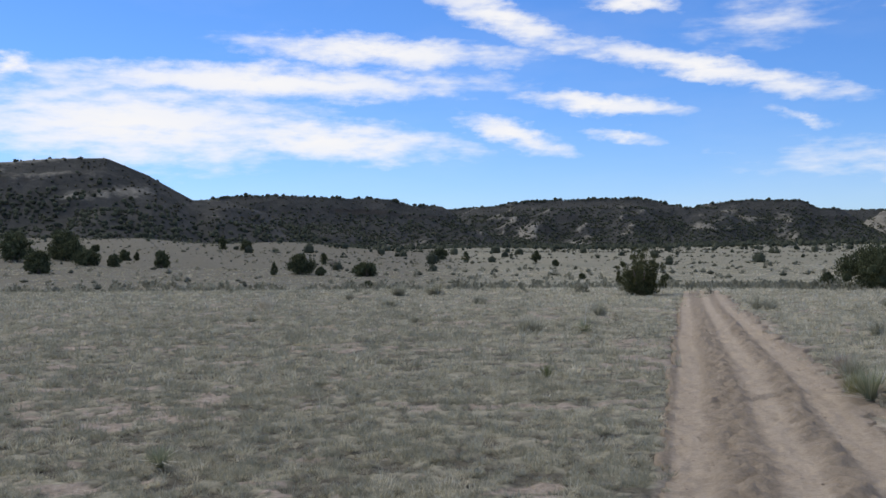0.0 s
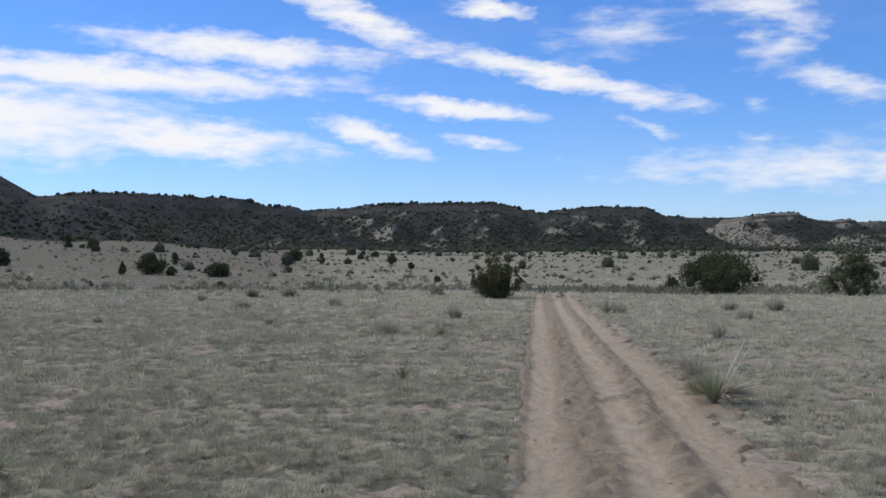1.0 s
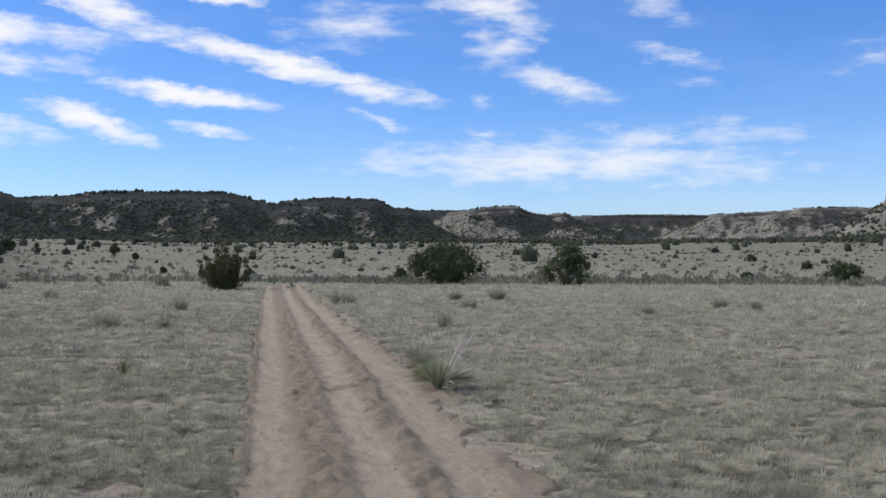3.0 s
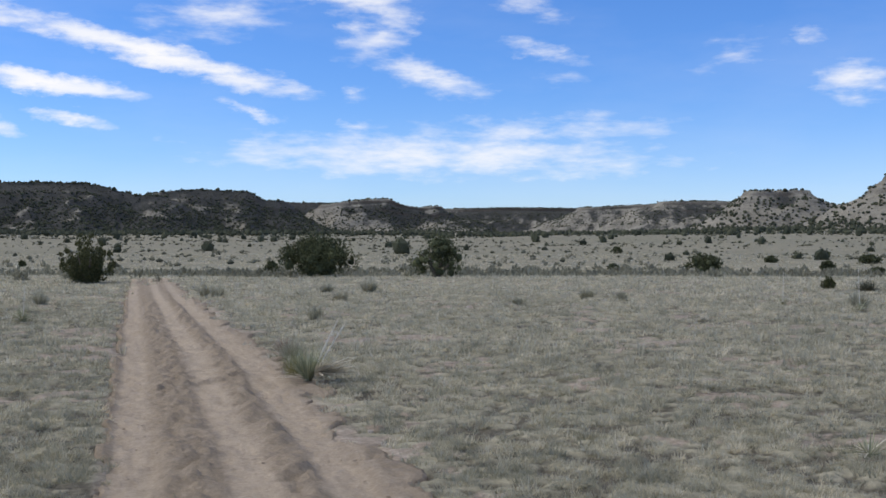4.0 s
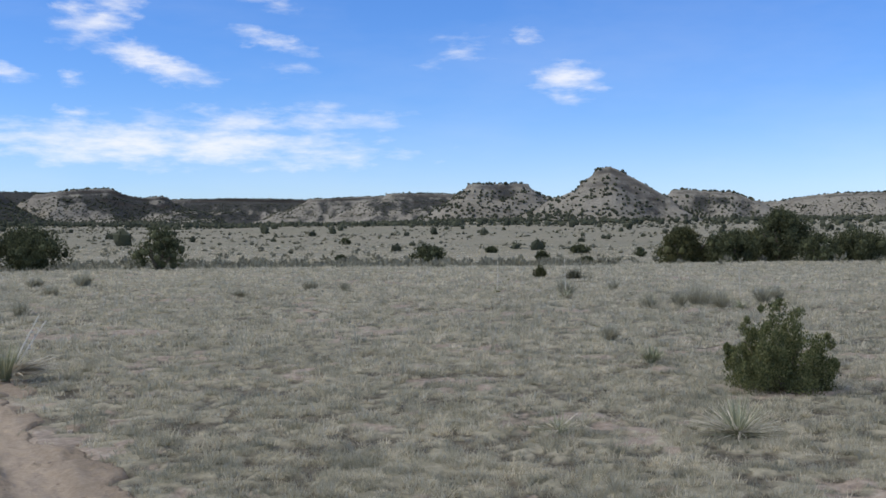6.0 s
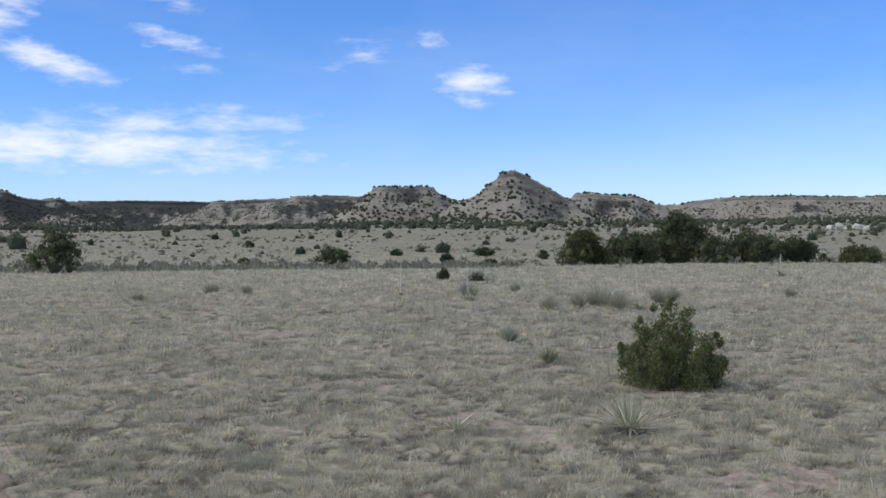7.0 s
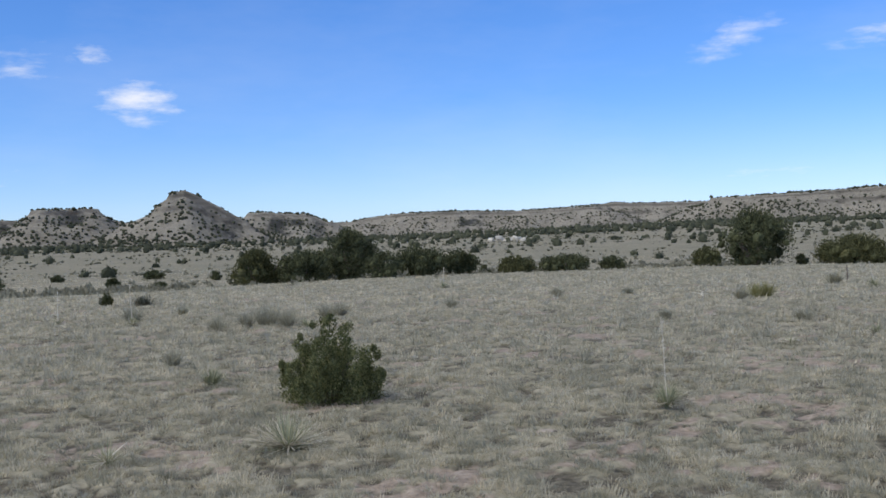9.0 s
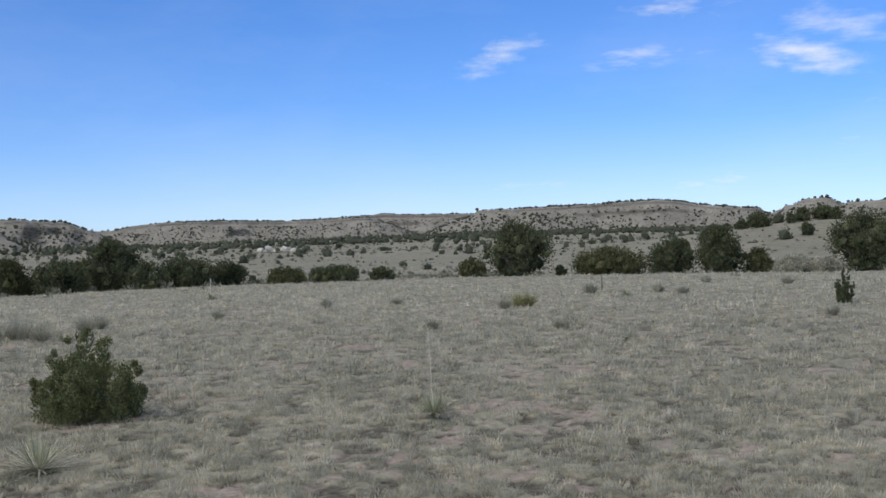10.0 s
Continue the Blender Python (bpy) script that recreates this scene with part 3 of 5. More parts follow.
# crests: bearing, rise in degrees; then distance, half width of the top, slope run per metre of height
MESAS = (
    (((46, 4.0), (30, 4.3), (22, 4.58), (18, 4.95), (16.4, 4.8), (15.2, 4.0), (13.85, 3.4), (13.1, 2.75)), 430, 16, 2.4, "dark"),
    (((13.2, 2.5), (11.3, 2.93), (7.8, 2.94), (6, 2.78), (3, 2.75), (2, 2.58), (1.45, 2.35)), 700, 18, 2.3, "dark"),
    (((3, 1.95), (0.1, 2.12), (-2.6, 2.2), (-6, 2.2)), 1020, 20, 2.3, "dark"),
    (((-2.7, 2.2), (-3.5, 2.41), (-5.3, 2.5), (-10.3, 2.57), (-11.7, 2.2), (-13.1, 1.95)), 850, 16, 2.4, "dark"),
    (((-13.0, 1.95), (-13.7, 2.14), (-15.1, 2.31), (-18.6, 2.24), (-19.2, 1.78)), 900, 16, 2.3, "dark"),
    (((-17, 1.6), (-20.3, 1.69), (-24, 1.66)), 1250, 20, 2.2, "dark"),
    (((-22.6, 1.62), (-23.8, 1.85), (-25.6, 1.94), (-26.3, 1.6), (-27.2, 1.47), (-27.9, 1.56)), 960, 9, 2.3, "tan"),
    (((-26, 1.33), (-32, 1.49), (-37.5, 1.42)), 1500, 25, 2.2, "tan"),
    (((-36.4, 1.5), (-38.3, 1.63), (-41, 1.70)), 1300, 18, 2.2, "tan"),
    (((-40.6, 1.82), (-41.9, 1.84), (-46, 1.72)), 1180, 18, 2.2, "tan"),
    (((-44.5, 2.33), (-46.75, 2.37)), 640, 5, 1.75, "tan"),
    (((-46.6, 2.2), (-48.2, 1.66), (-49.0, 1.55)), 660, 3, 1.9, "tan"),
    (((-50.9, 3.1), (-51.4, 3.25), (-51.8, 3.1), (-53.2, 2.35), (-54.4, 1.65)), 560, 1.5, 1.65, "tan"),
    (((-55.0, 2.0), (-55.4, 2.04), (-56.1, 1.95), (-57.8, 1.89), (-58.7, 1.45)), 780, 5, 2.0, "tan"),
    (((-59.9, 1.4), (-62.3, 1.79), (-65.4, 1.84), (-69.2, 1.75), (-72.6, 1.88)), 1000, 18, 2.2, "tan"),
    (((-70, 1.82), (-73.5, 2.0), (-74.05, 2.09), (-74.6, 1.99), (-81, 1.95)), 1120, 18, 2.2, "tan"),
    (((-79.7, 2.15), (-81, 2.16), (-87.8, 2.42), (-88.9, 2.44), (-89.6, 2.2), (-92.4, 1.88)), 850, 14, 2.3, "tan"),
    (((-94.9, 1.95), (-95.5, 2.24), (-96.6, 2.28), (-97.2, 1.95)), 720, 5, 2.2, "tan"),
    (((-98.3, 2.03), (-103, 2.1), (-118, 2.0)), 640, 10, 2.1, "tan"),
)


def mesa_height(spec, x, y):
    """Ground height with this mesa on it, and how far up its slope a place lies (0 foot, 1 top)."""
    crest, dist, half, run, _ = spec
    az = np.array([c[0] for c in crest], float)
    el = np.array([c[1] for c in crest], float)
    t = np.linspace(0, 1, max(8, int(abs(az[-1] - az[0]) * dist * 0.0175 / 14)))
    grade = np.concatenate([[0], np.cumsum(np.abs(np.diff(az)))])
    caz, cel = np.interp(t * grade[-1], grade, az), np.interp(t * grade[-1], grade, el)
    cr = dist + half + 14 * (vnoise(caz * dist / 2500.0, caz * 0 + dist, 3) - 0.5)
    cx, cy = -np.sin(np.radians(caz)) * cr, np.cos(np.radians(caz)) * cr
    top = 1.75 + (cr - half) * np.tan(np.radians(cel))
    base = rolling(x, y)
    shape = x.shape
    px, py = x.ravel(), y.ravel()
    near, peak = np.full(px.shape, 1e9), np.zeros(px.shape)
    for k in range(len(cx) - 1):
        ex, ey = cx[k + 1] - cx[k], cy[k + 1] - cy[k]
        q = np.clip(((px - cx[k]) * ex + (py - cy[k]) * ey) / (ex * ex + ey * ey), 0, 1)
        d = np.hypot(px - cx[k] - q * ex, py - cy[k] - q * ey)
        m = d < near
        near[m], peak[m] = d[m], (top[k] + (top[k + 1] - top[k]) * q)[m]
    tall = np.maximum(peak - base.ravel(), 0.5)
    gully = np.abs(fbm(px / 60, py / 60, 61, 4) - 0.5) * 2
    d = np.maximum(near - half, 0)
    length = run * tall
    u = d / length
    spur = np.abs(fbm(px / 150, py / 150, 64, 2) - 0.5) * 2
    d = d + length * (0.30 * (gully - 0.25) + (0.55 if half > 6 else 0.15) * (spur - 0.22) + 0.10 * (fbm(px / 14, py / 14, 71, 3) - 0.5)) * ease(0.03, 0.45, u)
    u = np.clip(d / length, 0, 1)
    brow = 0.13 if spec[4] == "tan" else 0.07
    cliff = brow * ease(0.0, 0.055, u)
    rise = 1 - cliff - (1 - brow) * (1 - (1 - np.clip((u - 0.055) / 0.945, 0, 1)) ** 1.35)
    ledge = 0.014 * ease(0.12, 0.2, u) - 0.028 * ease(0.2, 0.225, u) + 0.014 * ease(0.225, 0.4, u) + 0.02 * ease(0.42, 0.47, u) - 0.02 * ease(0.47, 0.6, u)
    rise = np.where(u >= 1, 0, np.clip(rise + ledge, 0, 1))
    crumb = (2.8 if half > 4 else 1.2) * (fbm(px / 9, py / 9, 81, 4) - 0.5) * ease(0.02, 0.12, u) * (1 - 0.6 * ease(0.7, 1.0, u))
    z = base.ravel() + tall * rise + crumb
    z = np.where(rise <= 0.002, base.ravel() - 0.8, z)
    return z.reshape(shape), rise.reshape(shape)


# open slopes on the dark mesas and wooded slopes, some shade painted in, on the pale ones: bearing, height, half
# widths (degrees)
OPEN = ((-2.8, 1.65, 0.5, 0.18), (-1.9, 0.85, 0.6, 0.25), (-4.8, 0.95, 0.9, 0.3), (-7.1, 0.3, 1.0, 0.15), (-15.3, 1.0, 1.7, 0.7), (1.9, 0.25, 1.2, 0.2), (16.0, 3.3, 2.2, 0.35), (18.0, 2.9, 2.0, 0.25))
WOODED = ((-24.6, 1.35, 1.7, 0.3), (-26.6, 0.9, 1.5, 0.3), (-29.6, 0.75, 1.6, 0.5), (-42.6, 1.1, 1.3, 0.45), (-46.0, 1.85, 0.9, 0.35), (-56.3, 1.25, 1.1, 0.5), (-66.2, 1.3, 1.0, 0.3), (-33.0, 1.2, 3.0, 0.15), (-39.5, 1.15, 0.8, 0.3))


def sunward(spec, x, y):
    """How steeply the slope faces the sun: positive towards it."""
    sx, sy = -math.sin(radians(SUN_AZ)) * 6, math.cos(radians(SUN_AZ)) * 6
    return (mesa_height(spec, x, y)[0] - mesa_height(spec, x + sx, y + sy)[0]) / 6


def sunlit_openness(spec, x, y, z):
    """0 dark slope, 1 open earth: slopes that face away from the sun get woods and painted shade."""
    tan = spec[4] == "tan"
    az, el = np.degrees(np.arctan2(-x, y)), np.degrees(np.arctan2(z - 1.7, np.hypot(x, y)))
    # lower start past 1100 m paints cloud shade; the sunward term paints shaded flanks
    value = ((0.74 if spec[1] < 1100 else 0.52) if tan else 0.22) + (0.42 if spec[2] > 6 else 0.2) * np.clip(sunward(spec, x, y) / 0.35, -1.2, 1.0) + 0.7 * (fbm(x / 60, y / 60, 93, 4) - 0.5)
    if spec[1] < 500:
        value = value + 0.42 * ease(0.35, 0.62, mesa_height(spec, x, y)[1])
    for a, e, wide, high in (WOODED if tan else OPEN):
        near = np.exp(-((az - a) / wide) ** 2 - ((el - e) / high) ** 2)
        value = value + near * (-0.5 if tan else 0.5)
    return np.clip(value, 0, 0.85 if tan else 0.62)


def build_mesas():
    trees, rim, scrub = [], [], []
    rng = np.random.default_rng(5)
    for spec in MESAS:
        crest, dist, half, run, tone = spec
        tallest = max(dist * math.tan(radians(c[1])) for c in crest)
        reach = run * tallest * 1.15
        pad = math.degrees(reach / dist)
        lo = max(min(c[0] for c in crest) - pad, -110)
        hi = min(max(c[0] for c in crest) + pad, 34)
        step = max(0.07, 2.0 / dist * 57.3 * 0.5)
        az = np.radians(np.arange(lo, hi, step))
        r = np.concatenate([np.arange(dist - reach, dist - 14, 3.2), np.arange(dist - 14, dist + 6, 1.3), np.arange(dist + 6, dist + 2 * half + reach * 0.5, 6.0)])
        a, d = np.meshgrid(az, r, indexing="ij")
        x, y = -np.sin(a) * d, np.cos(a) * d
        z, rise = mesa_height(spec, x, y)
        keep = (rise > 0.002).ravel()
        verts, faces = compact(np.stack([x, y, z], 2).reshape(-1, 3), grid_faces(*a.shape, keep)[:, ::-1])
        tan = tone == "tan"
        me = mesh_of("mesa", verts, faces, MESA, True)
        # far mesas are lowered again for their painted cloud shade
        me.attributes.new("bare", "FLOAT", "POINT").data.foreach_set("value", (sunlit_openness(spec, verts[:, 0], verts[:, 1], verts[:, 2]) * (0.8 if dist > 1100 else 1.0)).astype(np.float32))
        tagged(new("mesa", me), "pale tan rocky mesa dotted with junipers" if tan else "dark brown rim-rock mesa covered with junipers", "mesa", kind="structure")
        # junipers on this mesa: thick at the foot, open on the slope, a row along the rim
        area = (hi - lo) * math.pi / 180 * dist * reach
        n = int(area / ((4.0 if tan else 4.2) * (0.8 if dist > 800 else 1.0)))
        ta = np.radians(lo + (hi - lo) * rng.random(n))
        td = dist - reach + (reach + 2 * half) * rng.random(n)
        tx, ty = -np.sin(ta) * td, np.cos(ta) * td
        tz, tr = mesa_height(spec, tx, ty)
        open_here = sunlit_openness(spec, tx, ty, tz)
        patch = fbm(tx / 45, ty / 45, 91, 3)
        rimmed = tr > 0.985
        chance = (0.45 if tan else 0.3) * (1 - ease(0.06, 0.28, tr)) + 0.3 * ease(0.42, 0.58, patch) + (0.26 if tan else 0.12)
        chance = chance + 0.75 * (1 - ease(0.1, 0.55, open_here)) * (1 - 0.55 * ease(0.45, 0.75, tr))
        chance = np.where(rimmed, 0.15, chance)
        if dist < 500:
            chance = chance * (1 - 0.85 * ease(0.4, 0.62, tr))
        seen = (ta < radians(24.5)) & (ta > radians(-101.5)) & (tr > (0.25 if dist > 1000 else 0.004))
        ok = seen & (rng.random(n) < chance) & ~((tr > 0.8) & (tr < 0.97))
        trees.append(np.stack([tx, ty, tz], 1)[ok])
        rim.append((tr > 0.9)[ok])
        # the low dark row along the rim
        n_rim = int(radians(hi - lo) * dist / 0.28)
        ra = np.radians(lo + (hi - lo) * rng.random(n_rim))
        rd = dist - 8 + 15 * rng.random(n_rim)
        rx, ry = -np.sin(ra) * rd, np.cos(ra) * rd
        rz, rr = mesa_height(spec, rx, ry)
        on = (rr > 0.975) & (rng.random(n_rim) < 0.25 + 0.75 * ease(0.36, 0.6, fbm(rx / 20, ry / 20, 97, 3))) & (ra < radians(24.5)) & (ra > radians(-101.5))
        if dist < 500:
            on = on & (rng.random(n_rim) < 0.12)
        trees.append(np.stack([rx, ry, rz], 1)[on])
        rim.append(np.ones(int(on.sum()), bool))
        low = seen & (tr > 0.01) & (rng.random(n) < (0.1 if tan else 0.36)) & (tr < 0.985)
        scrub.append(np.stack([tx + 2, ty + 2, mesa_height(spec, tx + 2, ty + 2)[0]], 1)[low])
    p = np.concatenate(trees)
    gone = np.hypot(p[:, 0], p[:, 1])
    w = (1.5 + 1.9 * rng.random(len(p)) ** 1.5) * np.where(np.concatenate(rim), (0.42 + 0.55 * rng.random(len(p)) ** 2) * np.where(gone > 680, 1.25, 1.0), 0.78) * np.where(gone > 800, 0.86, 0.84)
    p[:, 2] -= 0.15
    h = w * (0.62 + 0.3 * rng.random(len(p)))
    back = gone > 900
    v, f = joined([blobs(rng, p[~back], w[~back], h[~back], ICO1, 0.18), blobs(rng, p[back], w[back] * 1.1, h[back] * 0.85, OCTA, 0.3)])
    s = np.concatenate(scrub)
    ws = 0.5 + 0.9 * rng.random(len(s))
    sv, sf = blobs(rng, s - [0, 0, 0.1], ws * 1.1, ws * 0.75, OCTA, 0.3)
    tagged(new("mesa_scrub", mesh_of("mesa_scrub", sv, sf, SCRUB)), "low dark brush covering the mesa slopes", "scrub", kind="stuff")
    tagged(new("juniper_woodland", mesh_of("juniper_woodland", v, f, FAR_GREEN)), "dark junipers scattered over the mesa slopes", "juniper woodland", kind="stuff")
    return len(p)


def build_plain_cover():
    rng = np.random.default_rng(8)
    # junipers on the far plain
    n = 12000
    az = np.radians(-112 + 150 * rng.random(n))
    r = 95 + 720 * rng.random(n) ** 0.8
    x, y = -np.sin(az) * r, np.cos(az) * r
    deg = np.degrees(az)
    patch = fbm(x / 60, y / 60, 51, 3)
    chance = 0.05 + 0.30 * ease(180, 560, r) + 0.5 * ease(0.5, 0.66, patch) * ease(150, 330, r)
    chance = chance * (0.7 + 0.6 * ease(-30, -60, deg)) * np.where((deg > 4) & (r < 300), 0.45, 1.0)
    ok = rng.random(n) < chance
    p = np.stack([x, y, rolling(x, y) - 0.1], 1)[ok]
    w = 0.9 + 1.7 * rng.random(len(p)) ** 1.6
    h = w * (0.7 + 0.35 * rng.random(len(p)))
    near = np.hypot(p[:, 0], p[:, 1]) < 260
    v, f = joined([blobs(rng, p, w * np.where(near, 0.8, 1.0), h * np.where(near, 0.8, 1.0), ICO1, 0.28), spray_bushes(rng, p[near], w[near], h[near], 90, 0.13)])
    tagged(new("distant_junipers", mesh_of("distant_junipers", v, f, FAR_GREEN)), "small dark junipers dotted over the far plain", "juniper shrubs", kind="stuff")
    # the thick belt of junipers before the far mesas
    n = 26000
    az = np.radians(-112 + 150 * rng.random(n))
    r = 330 + 480 * rng.random(n)
    x, y = -np.sin(az) * r, np.cos(az) * r
    patch = fbm(x / 50, y / 50, 52, 3)
    ok = rng.random(n) < ease(330, 560, r) ** 1.5 * (0.22 + 0.6 * ease(0.42, 0.58, patch))
    p = np.stack([x, y, rolling(x, y) - 0.1], 1)[ok]
    w = 1.1 + 1.8 * rng.random(len(p)) ** 1.5
    v, f = blobs(rng, p, w * 1.1, w * (0.75 + 0.35 * rng.random(len(p))), OCTA, 0.3)
    tagged(new("juniper_belt", mesh_of("juniper_belt", v, f, FAR_GREEN)), "belt of dark junipers at the foot of the mesas", "juniper woodland", kind="stuff")
    # low dark bushes dotted over the whole plain
    n = 20000
    az = np.radians(-110 + 142 * rng.random(n))
    r = 75 + 420 * rng.random(n) ** 0.75
    x, y = -np.sin(az) * r, np.cos(az) * r
    patch = fbm(x / 22, y / 22, 58, 4)
    ok = rng.random(n) < 0.08 + 0.6 * ease(0.44, 0.6, patch)
    p = np.stack([x, y, rolling(x, y) - 0.05], 1)[ok]
    w = 0.18 + 0.55 * rng.random(len(p)) ** 2.2 + 0.35 * ease(130, 350, r[ok])
    v, f = blobs(rng, p, w * 1.1, w * (0.5 + 0.3 * rng.random(len(p))), OCTA, 0.35)
    tagged(new("low_brush", mesh_of("low_brush", v, f, BRUSH)), "low olive-grey bushes dotted over the far plain", "brush", kind="stuff")
    # grey sage and bunch shrubs, thick in the shallow wash past the bench
    n = 25000
    az = np.radians(-108 + 138 * rng.random(n))
    r = 40 + 330 * rng.random(n) ** 1.4
    x, y = -np.sin(az) * r, np.cos(az) * r
    edge = np.interp(np.degrees(az), BENCH_AZ, BENCH_R)
    wash = np.exp(-((r - edge - 20) / 13) ** 2)
    patch = fbm(x / 12, y / 12, 57, 3)
    ok = rng.random(n) < 1.0 * wash * ease(0.30, 0.48, patch) + 0.25 * (r > edge + 8) * ease(0.45, 0.62, patch)
    p = np.stack([x, y, rolling(x, y) - 0.05], 1)[ok]
    w = 0.22 + 0.6 * rng.random(len(p)) ** 1.6
    # the grey-green strip right behind the edge of the bench
    n = 4200
    az = np.radians(-80 + 100 * rng.random(n))
    r = np.interp(np.degrees(az), BENCH_AZ, BENCH_R) + 9 + 22 * rng.random(n)
    x, y = -np.sin(az) * r, np.cos(az) * r
    ok = rng.random(n) < ease(0.34, 0.5, fbm(x / 9, y / 9, 59, 3)) * (0.12 + 0.88 * (1 - ease(-16, 0, np.degrees(az))))
    p = np.concatenate([p, np.stack([x, y, rolling(x, y) - 0.05], 1)[ok]])
    w = np.concatenate([w, 0.3 + 0.6 * rng.random(int(ok.sum())) ** 1.6])
    v, f = spray_bushes(rng, p, w, w * (0.5 + 0.3 * rng.random(len(p))), 18, 0.32)
    tagged(new("sagebrush", mesh_of("sagebrush", v, f, WASH)), "low grey-green sagebrush in a shallow wash", "sagebrush", kind="stuff")


def build_grass():
    rng = np.random.default_rng(3)
    # nearest, farthest, tufts per square metre, blades, tuft radius, height, blade half width
    bands = ((0.5, 5.2, 50, 16, 0.08, 0.075, 0.006), (5.2, 9.5, 150, 40, 0.066, 0.070, 0.0038), (9.5, 15.0, 88, 34, 0.078, 0.080, 0.0052), (15.0, 31.0, 30, 24, 0.115, 0.10, 0.0100), (31.0, 66.0, 9.0, 16, 0.21, 0.12, 0.023), (66.0, 130.0, 0.9, 9, 0.30, 0.16, 0.042))
    verts, faces, tones, base = [], [], [], 0
    for r0, r1, per, blades, wide, tall, half in bands:
        turn = 360 if r0 < 1 else 132
        n = int(0.5 * (r1 * r1 - r0 * r0) * radians(turn) * per)
        az = np.radians(-105 + turn * rng.random(n))
        r = np.sqrt(r0 * r0 + (r1 * r1 - r0 * r0) * rng.random(n))
        x, y = -np.sin(az) * r, np.cos(az) * r
        s, o = road_across(x, y)
        q = lane(s, o)
        hump = np.exp(-((q - 0.4) / 0.12) ** 2) + np.exp(-((q - 1.08) / 0.1) ** 2)
        chance = (0.12 + 0.88 * turf_cover(x, y)) * (0.4 + 0.6 * thatch(x, y)) * (1 - np.clip(1.3 * road_mask(x, y), 0, 1) * (1 - 0.10 * hump))
        ok = rng.random(n) < chance
        x, y = x[ok], y[ok]
        n = len(x)
        m = n * blades
        size = np.repeat((0.45 + 0.8 * rng.random(n) ** 1.4) * (0.55 + 0.25 * turf_cover(x, y) + 0.35 * thatch(x, y)), blades)
        a = rng.random(m) * 6.283
        out = np.stack([np.cos(a), np.sin(a), np.zeros(m)], 1)
        q = np.sqrt(rng.random(m))
        root = np.repeat(np.stack([x, y, np.zeros(n)], 1), blades, 0) + out * (q * wide * size)[:, None]
        root[:, 2] = np.repeat(ground_z(x, y) + 0.25 * ease(0.2, 1.0, road_mask(x, y)), blades) - 0.012
        h = tall * size * (1.35 - 0.95 * q) * (0.55 + 0.7 * rng.random(m))
        flip = a + rng.normal(size=m) * 0.9
        lean = np.stack([np.cos(flip), np.sin(flip), np.zeros(m)], 1)
        flat = np.stack([-np.sin(flip), np.cos(flip), np.zeros(m)], 1)
        tip = root + lean * (h * (0.2 + 1.15 * rng.random(m)))[:, None] + np.stack([np.zeros(m), np.zeros(m), h], 1)
        w = half * (0.6 + 0.8 * rng.random((m, 1)))
        verts.append(np.stack([root - flat * w, root + flat * w, tip], 1).reshape(-1, 3))
        faces.append(np.arange(3 * m).reshape(-1, 3) + base)
        # the last term paints the cloud shade into the tuft tones
        mottle = 0.46 + 1.2 * (fbm(x / 0.16, y / 0.16, 15, 2) - 0.5) + 0.5 * (fbm(x / 1.4, y / 1.1, 16, 3) - 0.5) + 0.95 * (rng.random(n) - 0.5) + 0.36 * ease(14, 40, np.hypot(x, y)) + 0.2 - 0.55 * shaded_green(x, y)
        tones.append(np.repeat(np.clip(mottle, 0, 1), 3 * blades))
        base += 3 * m
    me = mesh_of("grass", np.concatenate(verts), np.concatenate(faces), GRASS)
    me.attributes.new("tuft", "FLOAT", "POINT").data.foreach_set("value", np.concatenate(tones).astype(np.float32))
    tagged(new("grass", me), "short dry grey-green grama grass in tufts", "grass", kind="stuff")


def build_tall_grass():
    """Taller dry bunches that stand out of the turf."""
    rng = np.random.default_rng(23)
    n, blades = 3400, 14
    az = np.radians(-103 + 128 * rng.random(n))
    r = 11 + 52 * rng.random(n) ** 0.8
    x, y = -np.sin(az) * r, np.cos(az) * r
    ok = rng.random(n) < (0.15 + 0.7 * ease(0.46, 0.6, fbm(x / 6, y / 6, 35, 3))) * (1 - road_mask(x, y))
    x, y, r = x[ok], y[ok], r[ok]
    n = len(x)
    m = n * blades
    high = np.repeat(0.12 + 0.16 * rng.random(n) ** 2, blades) * (0.6 + 0.6 * rng.random(m))
    a = rng.random(m) * 6.283
    out = np.stack([np.cos(a), np.sin(a), np.zeros(m)], 1)
    flat = np.stack([-np.sin(a), np.cos(a), np.zeros(m)], 1)
    root = np.repeat(np.stack([x, y, ground_z(x, y) - 0.01], 1), blades, 0) + out * 0.06 * rng.random((m, 1))
    tip = root + out * (high * (0.1 + 0.5 * rng.random(m)))[:, None] + np.stack([np.zeros(m), np.zeros(m), high], 1)
    w = np.repeat(0.0026 + 0.00022 * r, blades)[:, None]
    me = mesh_of("tall_grass", np.stack([root - flat * w, root + flat * w, tip], 1).reshape(-1, 3), np.arange(3 * m).reshape(-1, 3), DRY)
    tagged(new("tall_grass", me), "taller dry grass bunches standing out of turf", "grass", kind="stuff")


